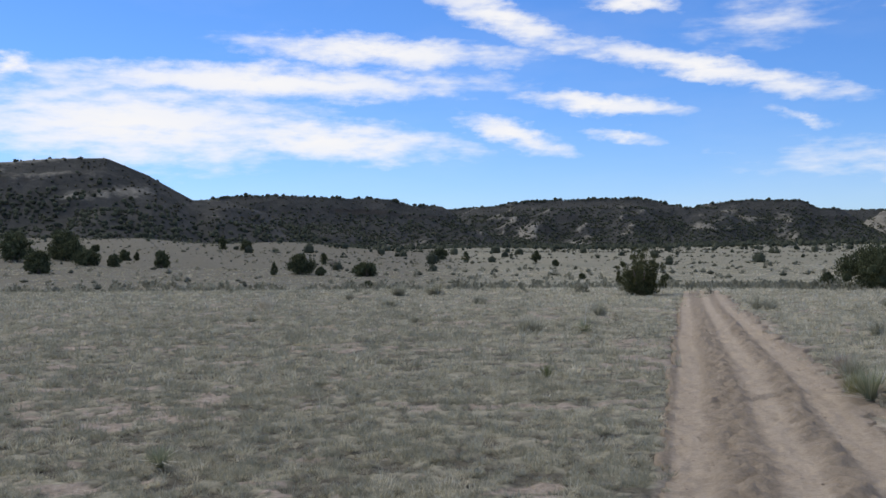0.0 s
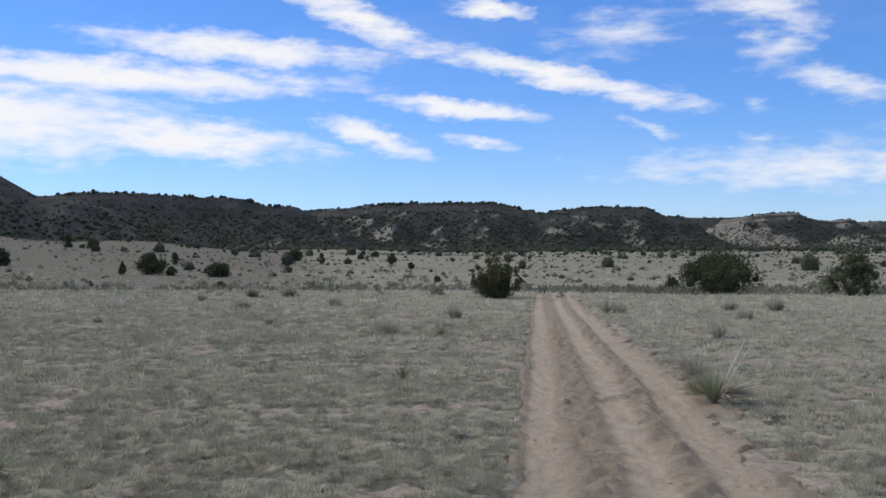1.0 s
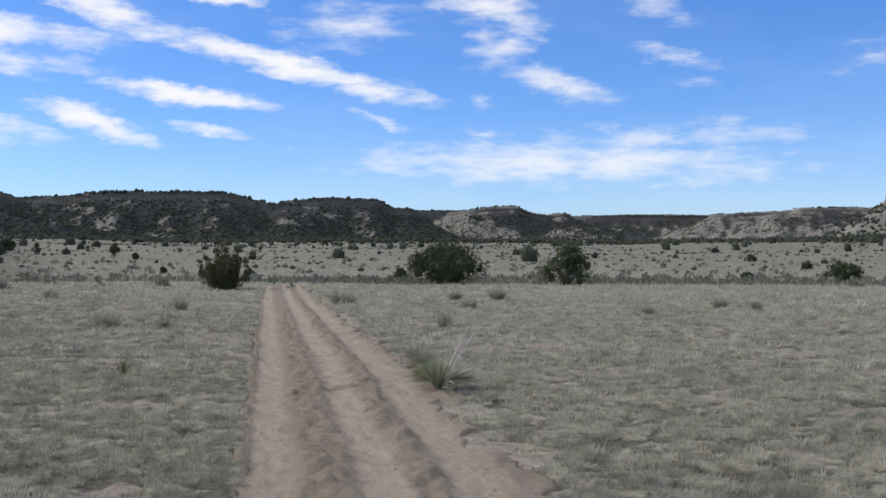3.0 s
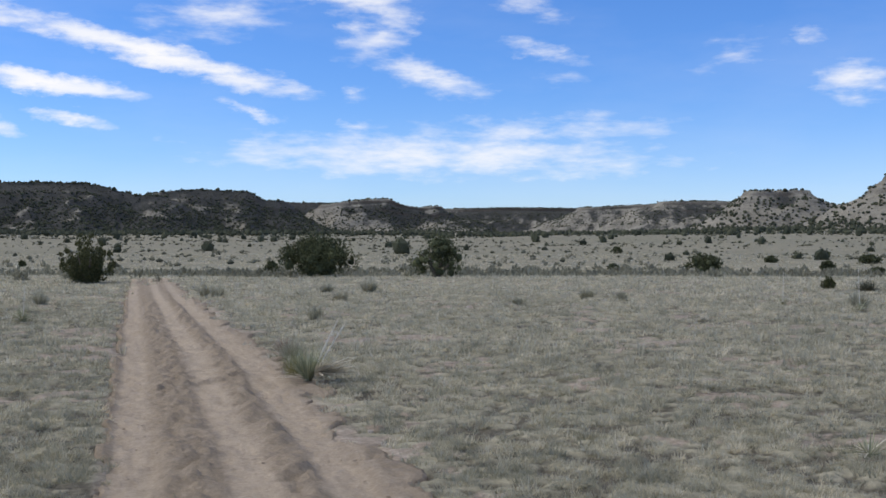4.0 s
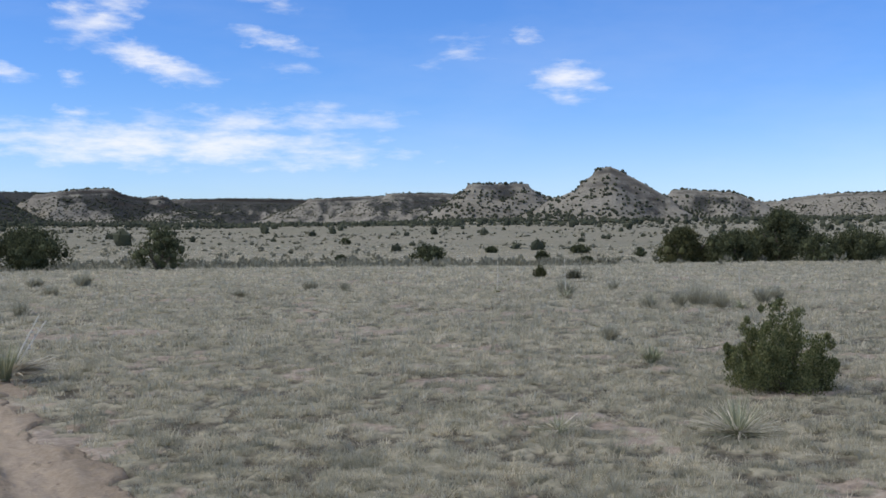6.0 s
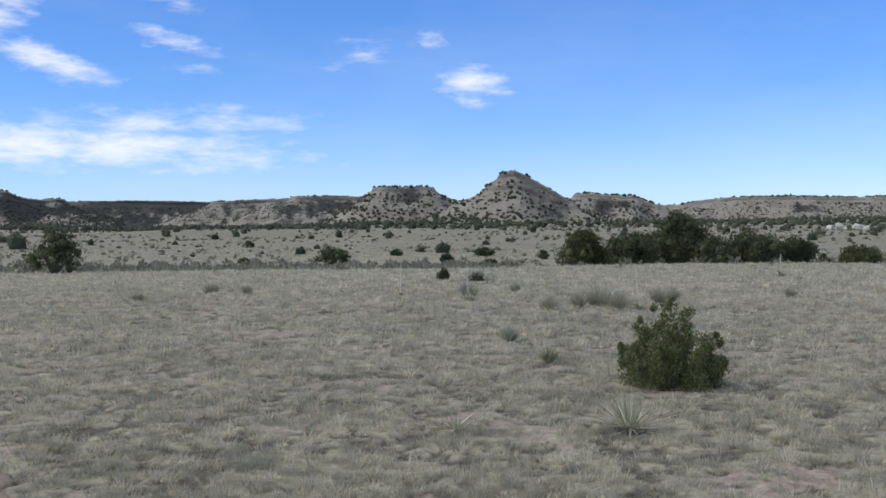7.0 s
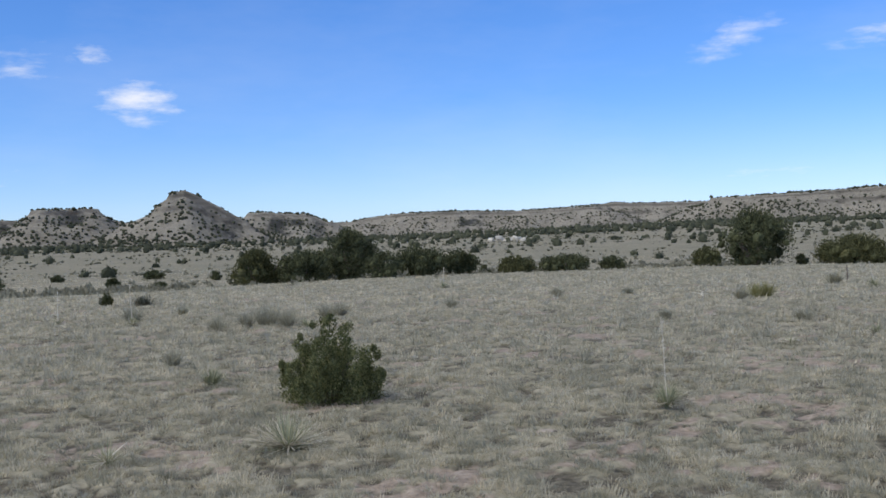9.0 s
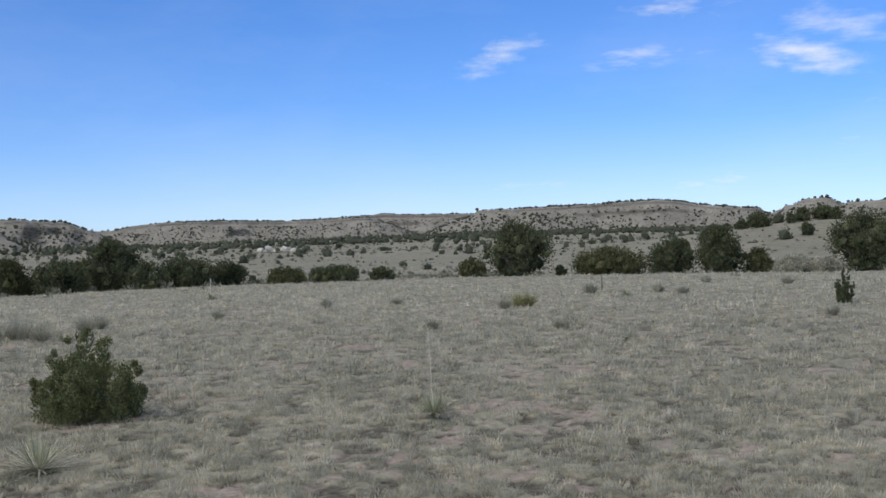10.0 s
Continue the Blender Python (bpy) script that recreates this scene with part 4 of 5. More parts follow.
def build_clods():
    rng = np.random.default_rng(14)
    n = 9000
    s, o = 5.5 + 24 * rng.random(n) ** 1.5, ROAD_LEFT - 0.1 + (ROAD_RIGHT - ROAD_LEFT + 0.25) * rng.random(n)
    q = lane(s, o)
    ok = rng.random(n) < 0.15 + 0.5 * flat_bump(q, 0.22, 0.58, 0.08) + 0.75 * np.exp(-((q - 1.12) / 0.12) ** 2) + 0.7 * np.exp(-((q - 1.68) / 0.1) ** 2)
    s, o = s[ok], o[ok]
    x, y = s * ROAD_DIR[0] + o * ROAD_DIR[1], s * ROAD_DIR[1] - o * ROAD_DIR[0]
    w = 0.009 + 0.026 * rng.random(len(x)) ** 4
    v, f = blobs(rng, np.stack([x, y, rolling(x, y) - 0.008], 1), w, w * 0.4, ICO1, 0.3)
    tagged(new("dirt_clods", mesh_of("dirt_clods", v, f, CLOD)), "loose brown clods along the rutted dirt track", "dirt clods", kind="stuff")


# ---- plants ----
def crown_mesh(rng, wide, tall, leaf, lobes, mat, style="dome", leaves=2600, foot_width=0.14, shoulder=0.44):
    """A ragged crown: a lumpy core under many small leaf sprays, with gaps and spikes."""
    pts, outs, cores = [], [], []
    for k in range(lobes):
        if style == "vase":
            a, up = 2.39996 * k + 0.5 * rng.random(), 0.05 + 0.95 * (k + 0.5) / lobes
            lean = 0.47 * (1 - up) ** 0.75 + 0.03
            foot = np.array([math.cos(a) * wide * foot_width * (1 - up), math.sin(a) * wide * foot_width * (1 - up), 0.02 * tall])
            top = np.array([math.cos(a) * wide * lean, math.sin(a) * wide * lean, tall * (shoulder + (1 - shoulder) * up) * (0.70 + 0.34 * rng.random())])
            rad = wide * (0.062 + 0.04 * rng.random())
            t = 0.06 + 0.94 * rng.random(leaves // lobes) ** 0.85
            n = rng.normal(size=(len(t), 3))
            n /= np.linalg.norm(n, axis=1, keepdims=True)
            bow = foot + (top - foot) * t[:, None] + np.array([math.cos(a), math.sin(a), 0]) * (wide * 0.07 * np.sin(t * 3.1416))[:, None]
            p = bow + n * (rad * 0.62 * np.abs(rng.normal(size=len(t))) * (1.25 - 0.7 * t ** 2))[:, None]
            pts.append(p)
            outs.append(n * 1.1 + (top - foot) / np.linalg.norm(top - foot) * 0.9)
        elif style == "bush":
            # upright boughs of uneven height, each a column of small tufts
            a, q = 2.39996 * k + 0.6 * rng.random(), math.sqrt((k + 0.3) / lobes)
            high = tall * ((1.0 - 0.42 * q) * (0.55 + 0.47 * rng.random() ** 0.7) if k > 2 else 1.0 - 0.05 * k)
            top = np.array([math.cos(a) * wide * 0.47 * q, math.sin(a) * wide * 0.47 * q, high])
            foot = top * [foot_width, foot_width, 0.0] + [0, 0, 0.03 * tall]
            many = max(5, int(high / (wide * 0.06)))
            for j in range(many):
                t = (j + 0.5) / many
                c = foot + (top - foot) * t + rng.normal(size=3) * wide * 0.036
                rad = wide * (0.10 - 0.066 * t) * (0.7 + 0.7 * rng.random())
                n = rng.normal(size=(leaves // (lobes * many), 3))
                n /= np.linalg.norm(n, axis=1, keepdims=True)
                pts.append(c + n * rad * (0.35 + 0.75 * rng.random((len(n), 1))) * [1, 1, 1.3])
                outs.append(n * 0.9 + [0, 0, 0.6])
        else:
            a, q = rng.random() * 6.283, math.sqrt(rng.random())
            level = rng.random()
            body = math.sin(math.pi * min(0.16 + 0.80 * level, 0.97)) ** (0.45 if style == "dome" else 0.75)
            rad = wide * (0.10 + 0.085 * rng.random())
            c = np.array([math.cos(a) * (wide * 0.5 * body - rad * 0.75) * q, math.sin(a) * (wide * 0.5 * body - rad * 0.75) * q, rad * 0.55 + (tall - 1.5 * rad) * level])
            n = rng.normal(size=(leaves // lobes, 3))
            n /= np.linalg.norm(n, axis=1, keepdims=True)
            shell = 0.5 + 0.5 * rng.random((len(n), 1)) ** 0.75
            p = c + n * rad * shell * np.array([1, 1, 1.12])
            pts.append(p)
            outs.append(n)
            cores.append((c, rad * 0.5))
    if style in ("vase", "bush"):
        cores = []
    else:
        # upright tips that break the outline
        for k in range(6 + lobes // 4):
            c, rad = cores[int(rng.integers(len(cores)))]
            out = rng.normal(size=3) * [1, 1, 0.3]
            out = out / np.linalg.norm(out) * 0.45 + [0, 0, 1.0]
            m = max(12, leaves // (lobes * 4))
            t = rng.random((m, 1))
            start = c + out * rad * 0.7
            pts.append(start + out * rad * 0.42 * t + rng.normal(size=(m, 3)) * rad * 0.11 * (1.1 - t))
            outs.append(np.repeat(out[None] * 1.5, m, 0))
    p, o = np.concatenate(pts), np.concatenate(outs)
    ok = p[:, 2] > 0.02 * tall
    pieces = [sprays(rng, p[ok], o[ok], leaf)]
    if style not in ("vase", "bush"):
        # dark inner mass of each lobe
        for c, rad in cores:
            v = ICO1[0] * (0.8 + 0.4 * rng.random((len(ICO1[0]), 1))) * rad * 0.8 + c
            v[:, 2] = np.maximum(v[:, 2], 0.02 * tall)
            pieces.append((v, ICO1[1]))
    v, f = joined(pieces)
    return mesh_of("crown", v, f, mat)


def trunk_mesh(rng, wide, tall, stems=4, thick=0.05):
    pieces = []
    for k in range(stems):
        a = 6.283 * (k + rng.random() * 0.6) / stems
        reach = wide * (0.12 + 0.2 * rng.random())
        pts = [(math.cos(a) * reach * t ** 1.2 + 0.03 * wide * (rng.random() - 0.5), math.sin(a) * reach * t ** 1.2 + 0.03 * wide * (rng.random() - 0.5), -0.06 + tall * 0.58 * t) for t in (0, 0.2, 0.45, 0.7, 1.0)]
        w = wide * thick * (0.7 + 0.5 * rng.random())
        pieces.append(tube(pts, [w, w * 0.85, w * 0.6, w * 0.4, w * 0.12]))
    v, f = joined(pieces)
    return mesh_of("trunk", v, f, BARK, True)


def juniper(seed, az, r, wide, tall, style="dome", mat=None, label="dense dark green juniper with rounded crown on dry grass", group="junipers on the plain", fine=1.0, name="juniper_tree", foot_width=0.14, shoulder=0.44, plumes=27):
    rng = np.random.default_rng(seed)
    leaf = min(max(0.0016 * r, 0.015), 0.24) * fine
    count = int(min(38000 if r < 20 else (12500 if (wide > 2.5 and r < 100) or r < 45 else 3200), max(500, 5.4 * (wide * wide + 1.6 * wide * tall) / (leaf * leaf))))
    lobes = plumes if style in ("vase", "bush") else int(min(70, max(22, 26 + wide * 9)))
    tree = stand(name, az, r, 0, label, "juniper", group)
    wide, tall = (wide, tall) if style in ("vase", "bush") else (wide * 1.14, tall * 1.03)
    part("trunk", trunk_mesh(rng, wide, tall), tree)
    part("crown", crown_mesh(rng, wide, tall, leaf, lobes, mat or JUNIPER, style, count, foot_width, shoulder), tree)
    return tree


def blade_fan(rng, count, length, width, low, high, droop=0.15, core=0.04, sector=(0.0, 6.283)):
    """Narrow pointed leaves fanning from one base: each a folded strip."""
    verts, faces = [], []
    for k in range(count):
        a, e = sector[0] + rng.random() * (sector[1] - sector[0]), radians(low + (high - low) * rng.random() ** 1.5)
        L = length * (0.65 + 0.4 * rng.random())
        out, up = np.array([math.cos(a), math.sin(a), 0]), np.array([0, 0, 1.0])
        side = np.array([-math.sin(a), math.cos(a), 0])
        root = out * core * rng.random() + up * core * rng.random()
        b = len(verts)
        for t, w in ((0.0, 0.7), (0.35, 1.0), (0.72, 0.6)):
            c = root + (out * math.cos(e) + up * math.sin(e)) * L * t - up * droop * L * t * t
            verts += [c - side * width * w, c - up * width * 0.5 * w, c + side * width * w]
        verts.append(root + (out * math.cos(e) + up * math.sin(e)) * L - up * droop * L)
        for q in (0, 3):
            faces += [(b + q, b + q + 1, b + q + 4), (b + q, b + q + 4, b + q + 3), (b + q + 1, b + q + 2, b + q + 5), (b + q + 1, b + q + 5, b + q + 4)]
        faces += [(b + 6, b + 7, b + 9), (b + 7, b + 8, b + 9)]
    return np.array(verts), np.array(faces)


def yucca(seed, az, r, wide, tall, leaves=90, dead=30, stalks=(), label="spiky grey-green yucca rosette on dry grass", low=8):
    rng = np.random.default_rng(seed)
    plant = stand("yucca", az, r, 0, label, "yucca", "yuccas in the grass", 0.0)
    length = max(wide * 0.62, tall)
    v, f = blade_fan(rng, int(leaves * 1.4), length, max(0.0036, 0.00034 * r), low, 80, 0.08)
    part("rosette", mesh_of("rosette", v, f, YUCCA), plant)
    if dead:
        v, f = blade_fan(rng, dead, wide * 0.68, max(0.007, 0.0006 * r), 4, 30, 0.07)
        v[:, 2] = np.maximum(v[:, 2] + 0.03, 0.04)
        part("dry_skirt", mesh_of("dry_skirt", v, f, STRAW), plant, "bleached dry lower leaves")
    for high, lean, bearing in stalks:
        # lean in the direction of a bearing, seen along the plain
        dx, dy = -math.sin(radians(bearing)) * lean, math.cos(radians(bearing)) * lean
        w = max(0.005, 0.00034 * r) * (2.3 if lean > 0.3 else 1.0)
        pts = [(dx * t * high + 0.012 * (rng.random() - 0.5), dy * t * high + 0.012 * (rng.random() - 0.5), high * t) for t in (0, 0.25, 0.5, 0.75, 1)]
        pieces = [tube(pts, [w, w * 0.9, w * 0.8, w * 0.7, w * 0.5], 5)]
        for k in range(5):
            t = 0.55 + 0.09 * k
            c = np.array([dx * t * high, dy * t * high, high * t])
            e = c + rng.normal(size=3) * 0.018 + [0, 0, 0.02]
            pieces.append(tube([c, e], [w * 0.5, w * 0.8], 5))
        v, f = joined(pieces)
        part("flower_stalk", mesh_of("flower_stalk", v, f, STALK), plant, "bleached dry flower stalk")
    return plant


def tuft(seed, az, r, wide, tall, mat, name, label, category, group, count=120, low=42):
    rng = np.random.default_rng(seed)
    plant = stand(name, az, r, 0, label, category, group)
    wide, tall = wide * 1.2, tall * 1.35
    n = max(3, int(wide / 0.14))
    count = int(count * 1.6)
    pieces = []
    for k in range(n):
        v, f = blade_fan(rng, count // n + 6, tall * (0.8 + 0.35 * rng.random()), max(0.003, 0.00024 * r), low, 88, 0.18, 0.06)
        a, q = rng.random() * 6.283, math.sqrt(rng.random()) * wide * 0.36
        pieces.append((v + [math.cos(a) * q, math.sin(a) * q * 0.7, 0], f))
    v, f = joined(pieces)
    part("clump", mesh_of("clump", v, f, mat), plant)
    return plant


def rock(seed, az, r, wide, tall, mat, label, group, name="stone"):
    rng = np.random.default_rng(seed)
    v = ICO3[0].copy()
    bump = 0.75 + 0.5 * np.array([noise.noise(Vector(tuple(p * 1.7)) + Vector((seed, 0, 0))) for p in v])[:, None]
    v = np.clip(v * bump, -0.75, 0.75) * [wide * 0.62, wide * 0.45, tall * 0.8]
    me = mesh_of(name, v, ICO3[1], mat)
    ob = new(name, me)
    ob.matrix_basis = pose(*spot(az, r, 0.1 * tall), 0, 0, rng.random() * 360)
    return tagged(ob, label, "rock", group)

build_ground()
build_road()
build_mesas()
build_plain_cover()
build_grass()
build_tall_grass()
build_clods()

# ---- junipers and trees: bearing, distance, width, height, shape ----
MIDDLE = (
    (21.6, 149, 4.9, 3.9, "dome"), (20.5, 112, 2.7, 2.3, "dome"), (19.3, 153, 4.4, 4.1, "dome"), (18.2, 133, 3.2, 1.9, "dome"), (18.9, 150, 3.4, 2.8, "dome"),
    (16.9, 128, 1.5, 1.5, "dome"), (16.4, 150, 1.6, 1.4, "dome"), (15.8, 150, 0.8, 1.1, "tall"), (14.6, 125, 1.9, 2.0, "dome"),
    (17.8, 184, 1.4, 1.2, "dome"), (11.5, 226, 2.1, 2.6, "dome"), (10.3, 228, 2.6, 2.2, "dome"), (8.9, 107, 0.7, 1.3, "tall"),
    (7.5, 109, 2.9, 2.1, "dome"), (6.5, 106, 1.1, 0.85, "dome"), (6.3, 155, 1.1, 1.8, "tall"), (4.1, 102, 2.3, 1.4, "dome"),
)
MIDDLE_RIGHT = (
    (4.0, 76, 0.6, 0.5, "dome"), (0.2, 230, 3.6, 2.4, "dome"), (-1.2, 180, 1.3, 1.9, "tall"), (-4.9, 167, 1.4, 1.8, "tall"),
    (-5.9, 138, 0.9, 0.8, "dome"), (-7.3, 86, 0.55, 0.55, "dome"), (-19.5, 70, 1.1, 0.85, "dome"), (-37.4, 77, 0.8, 0.6, "dome"),
    (-42.0, 75.6, 2.4, 1.4, "dome"), (-48.0, 82, 1.1, 0.78, "dome"), (-47.9, 118, 1.25, 0.7, "dome"), (-50.0, 100, 1.8, 0.8, "dome"),
    (-45.4, 100, 1.25, 0.63, "dome"), (-53.1, 94, 1.0, 0.8, "dome"), (-50.3, 79.5, 1.05, 0.5, "dome"), (-37.6, 130, 1.3, 0.9, "dome"),
)
for k, (az, r, w, h, style) in enumerate(MIDDLE + MIDDLE_RIGHT):
    juniper(100 + k, az, r, w, h, style, label="small dark juniper standing on the grassy plain")
juniper(201, -10.3, 40.4, 2.3, 1.85, "bush", OLIVE, "ragged upright olive-green juniper beside the dirt track", fine=0.9, foot_width=0.24, plumes=30)
juniper(202, -21.9, 47.5, 3.25, 1.86, "dome", None, "broad dense dark juniper at the edge of the bench")
juniper(203, -28.2, 45.5, 2.3, 1.8, "dome", None, "rounded dense dark juniper at the edge of the bench")
# the thicket past the bench
THICKET = (
    (-55.3, 64, 3.3, 2.1, "dome", 1), (-57.7, 63, 3.3, 1.8, "dome", 0), (-60.1, 65, 3.5, 3.0, "dome", 0), (-62.0, 62, 2.4, 1.5, "dome", 0),
    (-63.7, 66, 3.5, 1.8, "dome", 0), (-65.8, 68, 2.6, 1.5, "dome", 0), (-58.9, 67, 2.2, 2.0, "dome", 1), (-67.2, 72, 0.75, 0.6, "dome", 0), (-68.9, 72, 2.6, 1.05, "dome", 1),
    (-71.4, 74, 3.4, 1.1, "dome", 0), (-73.9, 76, 1.8, 0.95, "dome", 0), (-78.7, 78, 2.3, 1.3, "dome", 1), (-81.1, 79, 5.2, 4.0, "dome", 0),
    (-83.3, 80, 0.95, 0.8, "dome", 0), (-85.8, 80, 5.4, 2.0, "dome", 1), (-89.0, 80, 3.4, 2.7, "dome", 0),
)
THICKET_RIGHT = (
    (-91.4, 80, 3.6, 3.5, "dome", 0), (-93.2, 81, 2.5, 1.9, "dome", 1), (-98.4, 79, 5.4, 4.4, "dome", 0),
    (-93.3, 196, 4.2, 2.7, "dome", 0), (-92.4, 198, 2.6, 1.5, "dome", 0), (-94.8, 198, 2.1, 1.6, "dome", 0), (-95.4, 201, 3.2, 2.3, "dome", 0), (-96.4, 203, 4.5, 2.4, "dome", 0), (-97.0, 200, 2.6, 2.0, "dome", 0),
    (-95.6, 170, 2.2, 1.9, "dome", 0),
)
for k, (az, r, w, h, style, olive) in enumerate(THICKET + THICKET_RIGHT):
    juniper(230 + k, az, r, w, h + 0.15, style, OLIVE if olive else None, "olive-green juniper in a row past the grass" if olive else "dense dark green juniper in a row past the grass", "juniper thicket")
juniper(270, -97.6, 33, 0.66, 1.0, "bush", None, "young dark spiky juniper alone in the grass", fine=0.9, foot_width=0.5, plumes=11)
juniper(271, -60.4, 12.1, 1.25, 1.0, "bush", SHRUB, "bushy bright olive-green juniper shrub on bare soil", "shrubs in the grass", fine=1.1, name="juniper_shrub", foot_width=0.78, plumes=24)
juniper(272, -48.0, 37.2, 0.52, 0.5, "vase", OLIVE, "small dark green juniper shrub in grass", "shrubs in the grass", name="juniper_shrub")
tuft(436, -49.8, 37.1, 0.4, 0.42, BRUSH, "shrub", "small grey-green shrub in grass", "shrub", "shrubs in the grass", 130, 20)

juniper(274, -94.9, 79, 3.2, 1.45, "dome", SAGE, "grey-green scrub bush among dark junipers", "juniper thicket", name="scrub_bush")
juniper(275, -96.6, 78, 2.2, 1.2, "dome", SAGE, "grey-green scrub bush among dark junipers", "juniper thicket", name="scrub_bush")

# ---- yuccas ----
broken_yucca = yucca(301, -21.3, 12.8, 0.56, 0.5, 150, 30, ((0.74, 0.50, -95), (0.66, 0.66, -95)), "clumped yucca with two broken bleached stalks beside track", 50)
leaf_points, leaf_faces = blade_fan(np.random.default_rng(77), 85, 0.5, 0.015, 6, 34, 0.08, 0.05, (-1.9, 0.15))
part("dry_skirt", mesh_of("dry_skirt", leaf_points + [0.06, -0.05, 0.08], leaf_faces, STRAW), broken_yucca, "bleached dead leaves lying beside the rosette")
yucca(302, -58.5, 9.3, 0.72, 0.30, 120, 70, (), "spiky grey-green yucca rosette with pale dry lower leaves", 4)
yucca(303, -49.5, 9.0, 0.42, 0.22, 40, 18, (), "sparse half-dry yucca rosette in the grass")
yucca(304, -54.0, 14.0, 0.38, 0.30, 110, 6, (), "small upright yellowish-green yucca rosette in the grass", 38)
yucca(305, -77.9, 11.2, 0.50, 0.33, 120, 46, ((0.92, 0.05, 10),), "yucca rosette with one tall bleached flower stalk", 34)
yucca(306, -87.3, 20.4, 0.5, 0.28, 26, 8, (), "dark ragged yucca with few leaves in grass")
yucca(307, -83.4, 18.0, 0.38, 0.22, 14, 24, (), "pale dried yucca rosette in the grass")
yucca(308, -49.4, 27.3, 0.36, 0.34, 40, 6, ((1.0, 0.04, 60),), "yucca with a tall bleached flower stalk")
yucca(309, -45.8, 28.9, 0.3, 0.22, 30, 6, ((0.85, 0.04, -60),), "yucca with a tall bleached flower stalk")
yucca(310, -58.3, 24.5, 0.36, 0.30, 50, 6, ((0.95, 0.05, 40),), "yucca with a tall bleached flower stalk")
yucca(311, -93.6, 25.1, 0.32, 0.24, 40, 8, ((0.72, 0.18, 10),), "yucca with a leaning bleached flower stalk")
yucca(312, -86.9, 38.3, 0.5, 0.40, 40, 6, ((0.85, 0.2, 0),), "yucca with a leaning bleached flower stalk")
yucca(313, -7.3, 22.8, 0.55, 0.36, 60, 10, ((0.7, 0.12, -40),), "yucca with a thin bleached flower stalk")
yucca(315, 15.0, 9.1, 0.36, 0.22, 70, 14, (), "small dark yucca with a few pale leaves in turf", 30)
# a small dead branch snag, built here as a yucca with its stalk
yucca(314, -65.2, 44.0, 0.5, 0.35, 40, 8, ((0.85, 0.12, -70),), "yucca with a tall bleached flower stalk")
# ---- bunch grasses and low shrubs ----
TUFTS = (
    (-51.6, 16.7, 0.34, 0.27), (-53.8, 24.1, 0.45, 0.32), (-56.3, 25.6, 0.8, 0.52), (-55.2, 25.2, 0.35, 0.36), (-57.2, 25.0, 0.4, 0.40), (-59.2, 26.4, 0.4, 0.45), (-60.0, 28.1, 0.34, 0.40), (-37.8, 29.6, 0.34, 0.28),
    (-4.4, 23.3, 0.62, 0.34), (12.5, 76, 2.0, 0.5), (-16.7, 31, 1.05, 0.38), (10.2, 28, 0.2, 0.18), (1.6, 26, 0.22, 0.16),
    (-22.3, 33, 0.35, 0.26), (-23.1, 28.9, 0.33, 0.27), (-24.5, 33.2, 0.64, 0.38), (-83.9, 23.4, 0.38, 0.28), (-85.0, 41, 0.65, 0.42), (-89.6, 40, 0.8, 0.3), (-20.7, 15.2, 0.3, 0.24),
)
WEEDS = (
    (2.4, 41.0, 0.56, 0.43), (0.6, 41.7, 0.74, 0.5), (-1.9, 34.1, 0.53, 0.25), (5.2, 38.2, 0.4, 0.28), (-8.1, 27.8, 0.35, 0.36), (2.9, 32.5, 0.37, 0.27), (-9.6, 43.3, 0.9, 0.32),
    (-35.9, 29.6, 0.4, 0.3), (-32.4, 27.0, 0.23, 0.2), (-51.8, 30.8, 0.48, 0.26), (-49.3, 28.9, 0.4, 0.4), (-88.5, 41.6, 0.65, 0.35), (-90.8, 51.8, 0.9, 0.32),
    (-71.3, 36.0, 0.45, 0.3), (-74.9, 36.4, 0.38, 0.23), (-94.8, 47.3, 0.35, 0.39), (-97.0, 27.4, 0.43, 0.26), (-80.6, 32.0, 0.35, 0.36), (-65.8, 30.3, 0.41, 0.29), (-77.1, 24.2, 0.25, 0.2),
)
for k, (az, r, w, h) in enumerate(TUFTS + WEEDS):
    tuft(400 + k, az, r, w, h, SAGE, "bunchgrass", "coarse grey-green bunchgrass clump standing above short grass", "bunchgrass", "bunchgrass clumps", 150)
tuft(430, -81.6, 32.8, 0.9, 0.44, YELLOW, "bunchgrass", "yellowish coarse bunchgrass clump in short grass", "bunchgrass", "bunchgrass clumps", 200)
tuft(431, 9.4, 32.7, 0.5, 0.55, STRAW, "dry_weed", "thin straw-coloured dry weed in short grass", "weed", "dry weeds", 60)
tuft(432, -5.3, 14.6, 0.12, 0.2, SHRUB, "weed_sprig", "small dark upright weed sprig in short grass", "weed", "", 24, 55)
# ---- white outcrop on the far plain ----
for k, (da, w, h) in enumerate(((-0.8, 4.5, 2.2), (-0.35, 5.5, 3.2), (0.1, 4.0, 2.4), (0.5, 5.0, 2.9), (0.95, 4.0, 1.8))):
    rock(500 + k, -68.2 - da, 318 + 3 * (k % 2), w * 0.8, h * 1.05, CHALK, "chalky white rock outcrop among junipers", "white outcrop", "outcrop_rock")


# ---- fallen branch, bare bush, stones and dirt ridges ----
def stick_thing(name, az, r, turn, limbs, mat, label, category):
    """Bare wood lying or standing: each limb a list of points and its thickness."""
    ob = stand(name, az, r, turn, label, category, sink=0.0)
    for k, (pts, w) in enumerate(limbs):
        v, f = tube(pts, [w * (1 - 0.75 * t / (len(pts) - 1)) for t in range(len(pts))], 6)
        part("stem" if k == 0 else "limb", mesh_of("limb", v, f, mat, True), ob)
    return ob


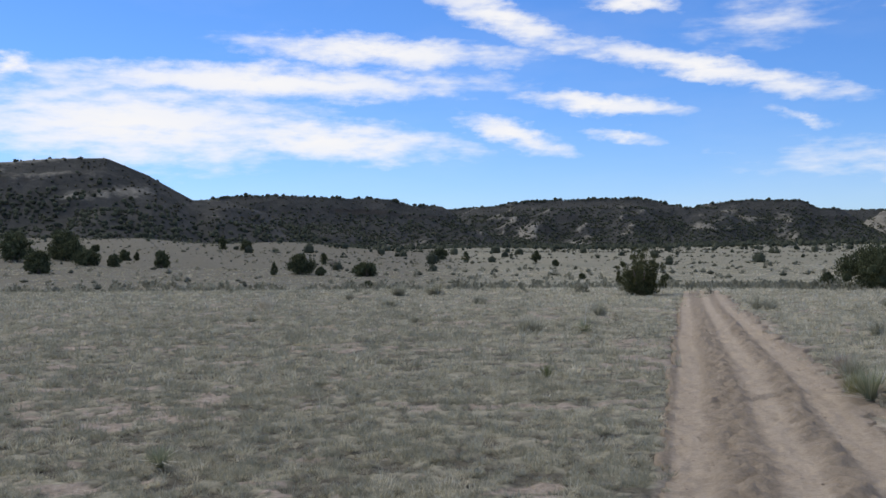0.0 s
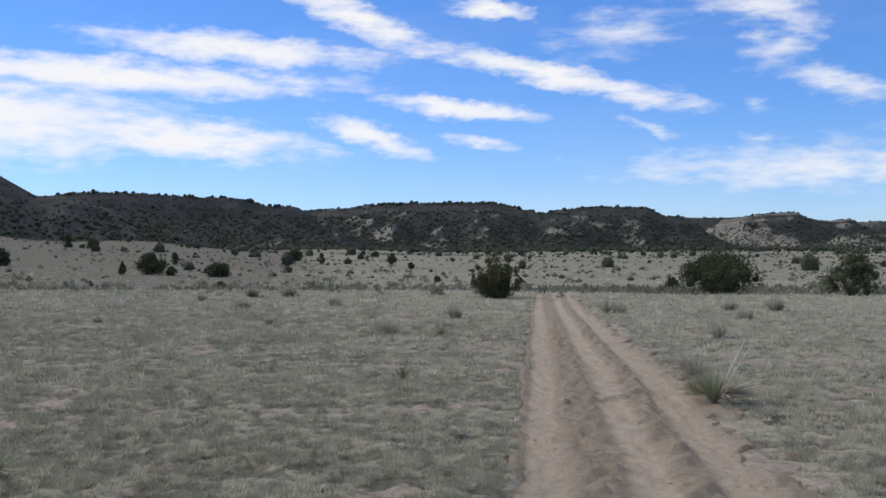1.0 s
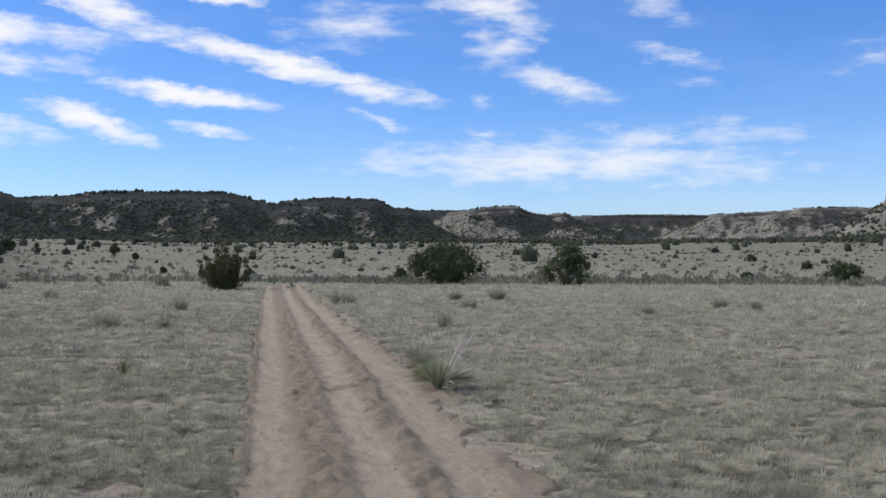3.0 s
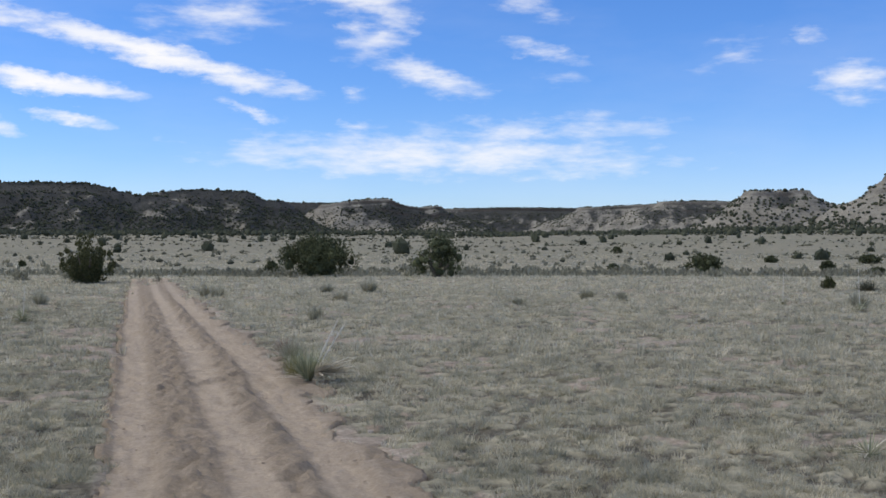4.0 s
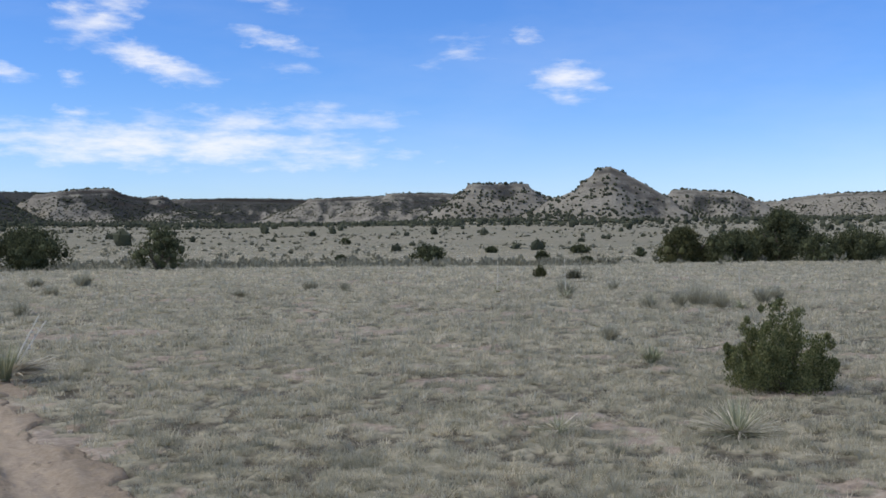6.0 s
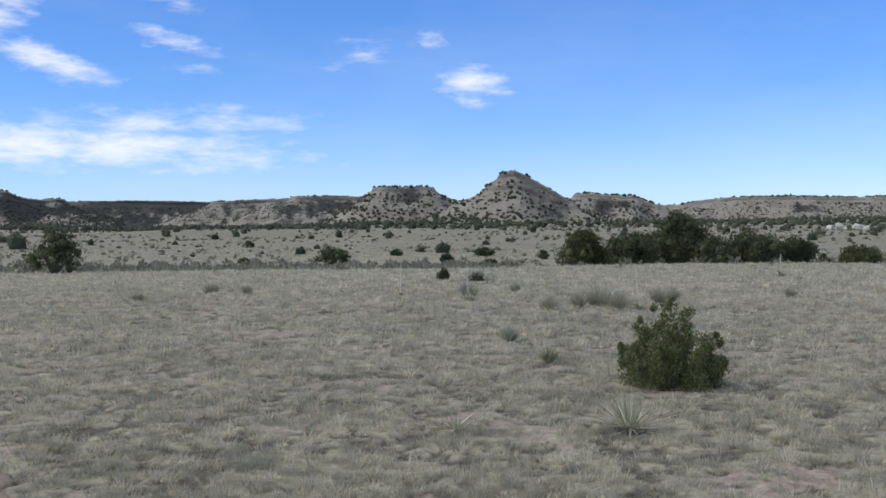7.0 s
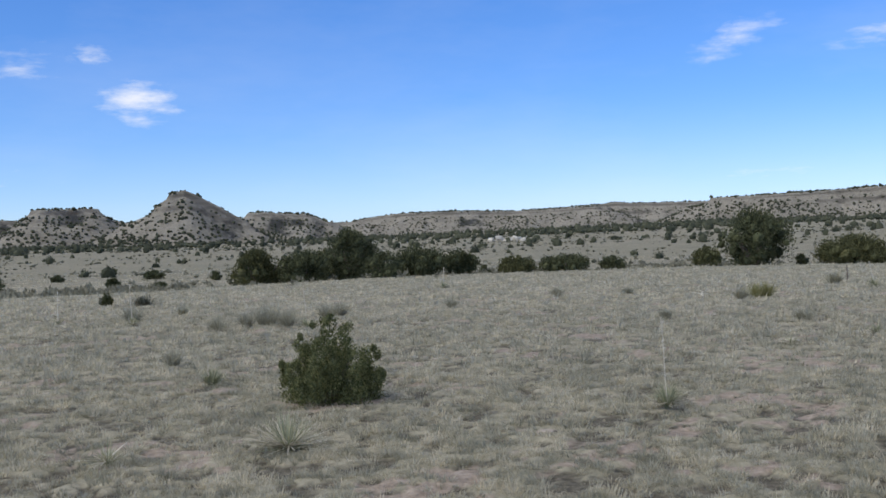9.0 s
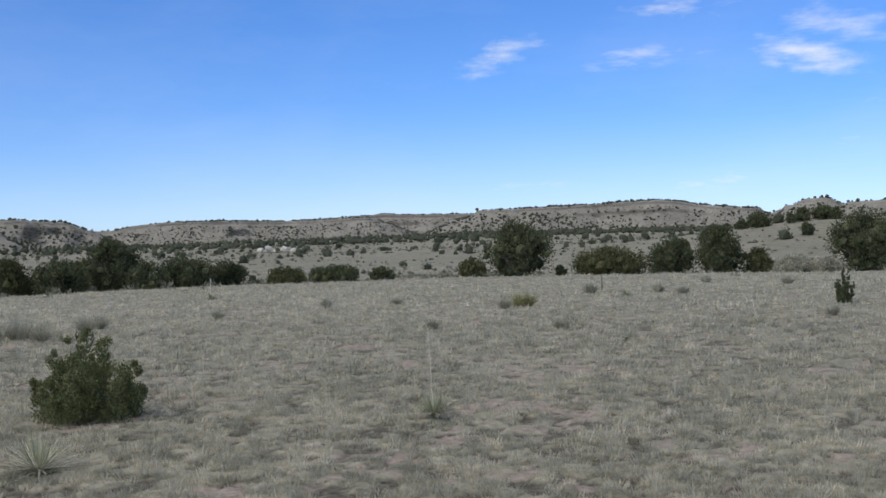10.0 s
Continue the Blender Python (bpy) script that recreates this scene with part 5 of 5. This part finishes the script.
stick_thing("fallen_branch", -78.7, 34.0, 14, (
    (((-0.75, 0, 0.03), (-0.3, 0.03, 0.06), (0.2, -0.02, 0.1), (0.75, 0.05, 0.15)), 0.026),
    (((-0.1, 0, 0.07), (0.15, 0.2, 0.1), (0.35, 0.4, 0.12)), 0.014),
    (((0.3, 0, 0.1), (0.5, -0.12, 0.14), (0.75, -0.2, 0.2)), 0.012)), STALK, "bleached fallen branch lying in the short grass", "branch")
stick_thing("dead_snag", -85.6, 44.2, 30, (
    (((0, 0, -0.03), (0.02, 0, 0.2), (0.0, 0.02, 0.42), (0.04, 0, 0.6)), 0.045),
    (((0.0, 0, 0.35), (0.08, 0.02, 0.45)), 0.025)), BARK, "short dark dead snag standing in dry grass", "dead snag")
rng_dead = random.Random(9)
stick_thing("dead_bush", 5.8, 140, 0, tuple(
    (((0, 0, -0.05), (math.cos(a) * 0.2, math.sin(a) * 0.2, 0.5), (math.cos(a) * 0.5, math.sin(a) * 0.5, 0.9 + 0.4 * rng_dead.random())), 0.07)
    for a in (0.2, 1.1, 2.0, 2.9, 3.7, 4.6, 5.5)), BARK, "leafless grey-brown dead bush on the plain", "dead bush")
for k, (az, r, w, h) in enumerate(((-71.9, 9.9, 0.22, 0.05), (-92.0, 30.0, 0.6, 0.10), (-65.5, 16.5, 0.3, 0.06), (-64.8, 16.9, 0.2, 0.06), (-15.2, 8.2, 0.07, 0.04), (-24.5, 9.5, 0.08, 0.05))):
    rock(520 + k, az, r, w, h, STONE, "flat pale stone lying in short dry grass", "stones in the grass")
for k, (az, r, w, h) in enumerate(((-17.4, 13.0, 0.42, 0.13), (-16.3, 12.7, 0.34, 0.10), (-15.1, 12.5, 0.36, 0.08), (-18.3, 12.2, 0.3, 0.09))):
    rock(540 + k, az, r, w, h, CLOD, "crumbled brown dirt ridge between the ruts", "dirt ridges on the track", "dirt_ridge")
tuft(433, -20.3, 16.3, 0.4, 0.2, RUSSET, "dry_weed", "reddish dry weed beside the dirt track", "weed", "dry weeds", 110, 40)
tuft(434, -21.8, 22.4, 0.35, 0.33, SAGE, "bunchgrass", "coarse grey-green bunchgrass clump standing above short grass", "bunchgrass", "bunchgrass clumps", 110)
tuft(435, -20.6, 13.3, 0.3, 0.3, YELLOW, "bunchgrass", "yellowish bunchgrass beside a broken yucca", "bunchgrass", "bunchgrass clumps", 90, 45)
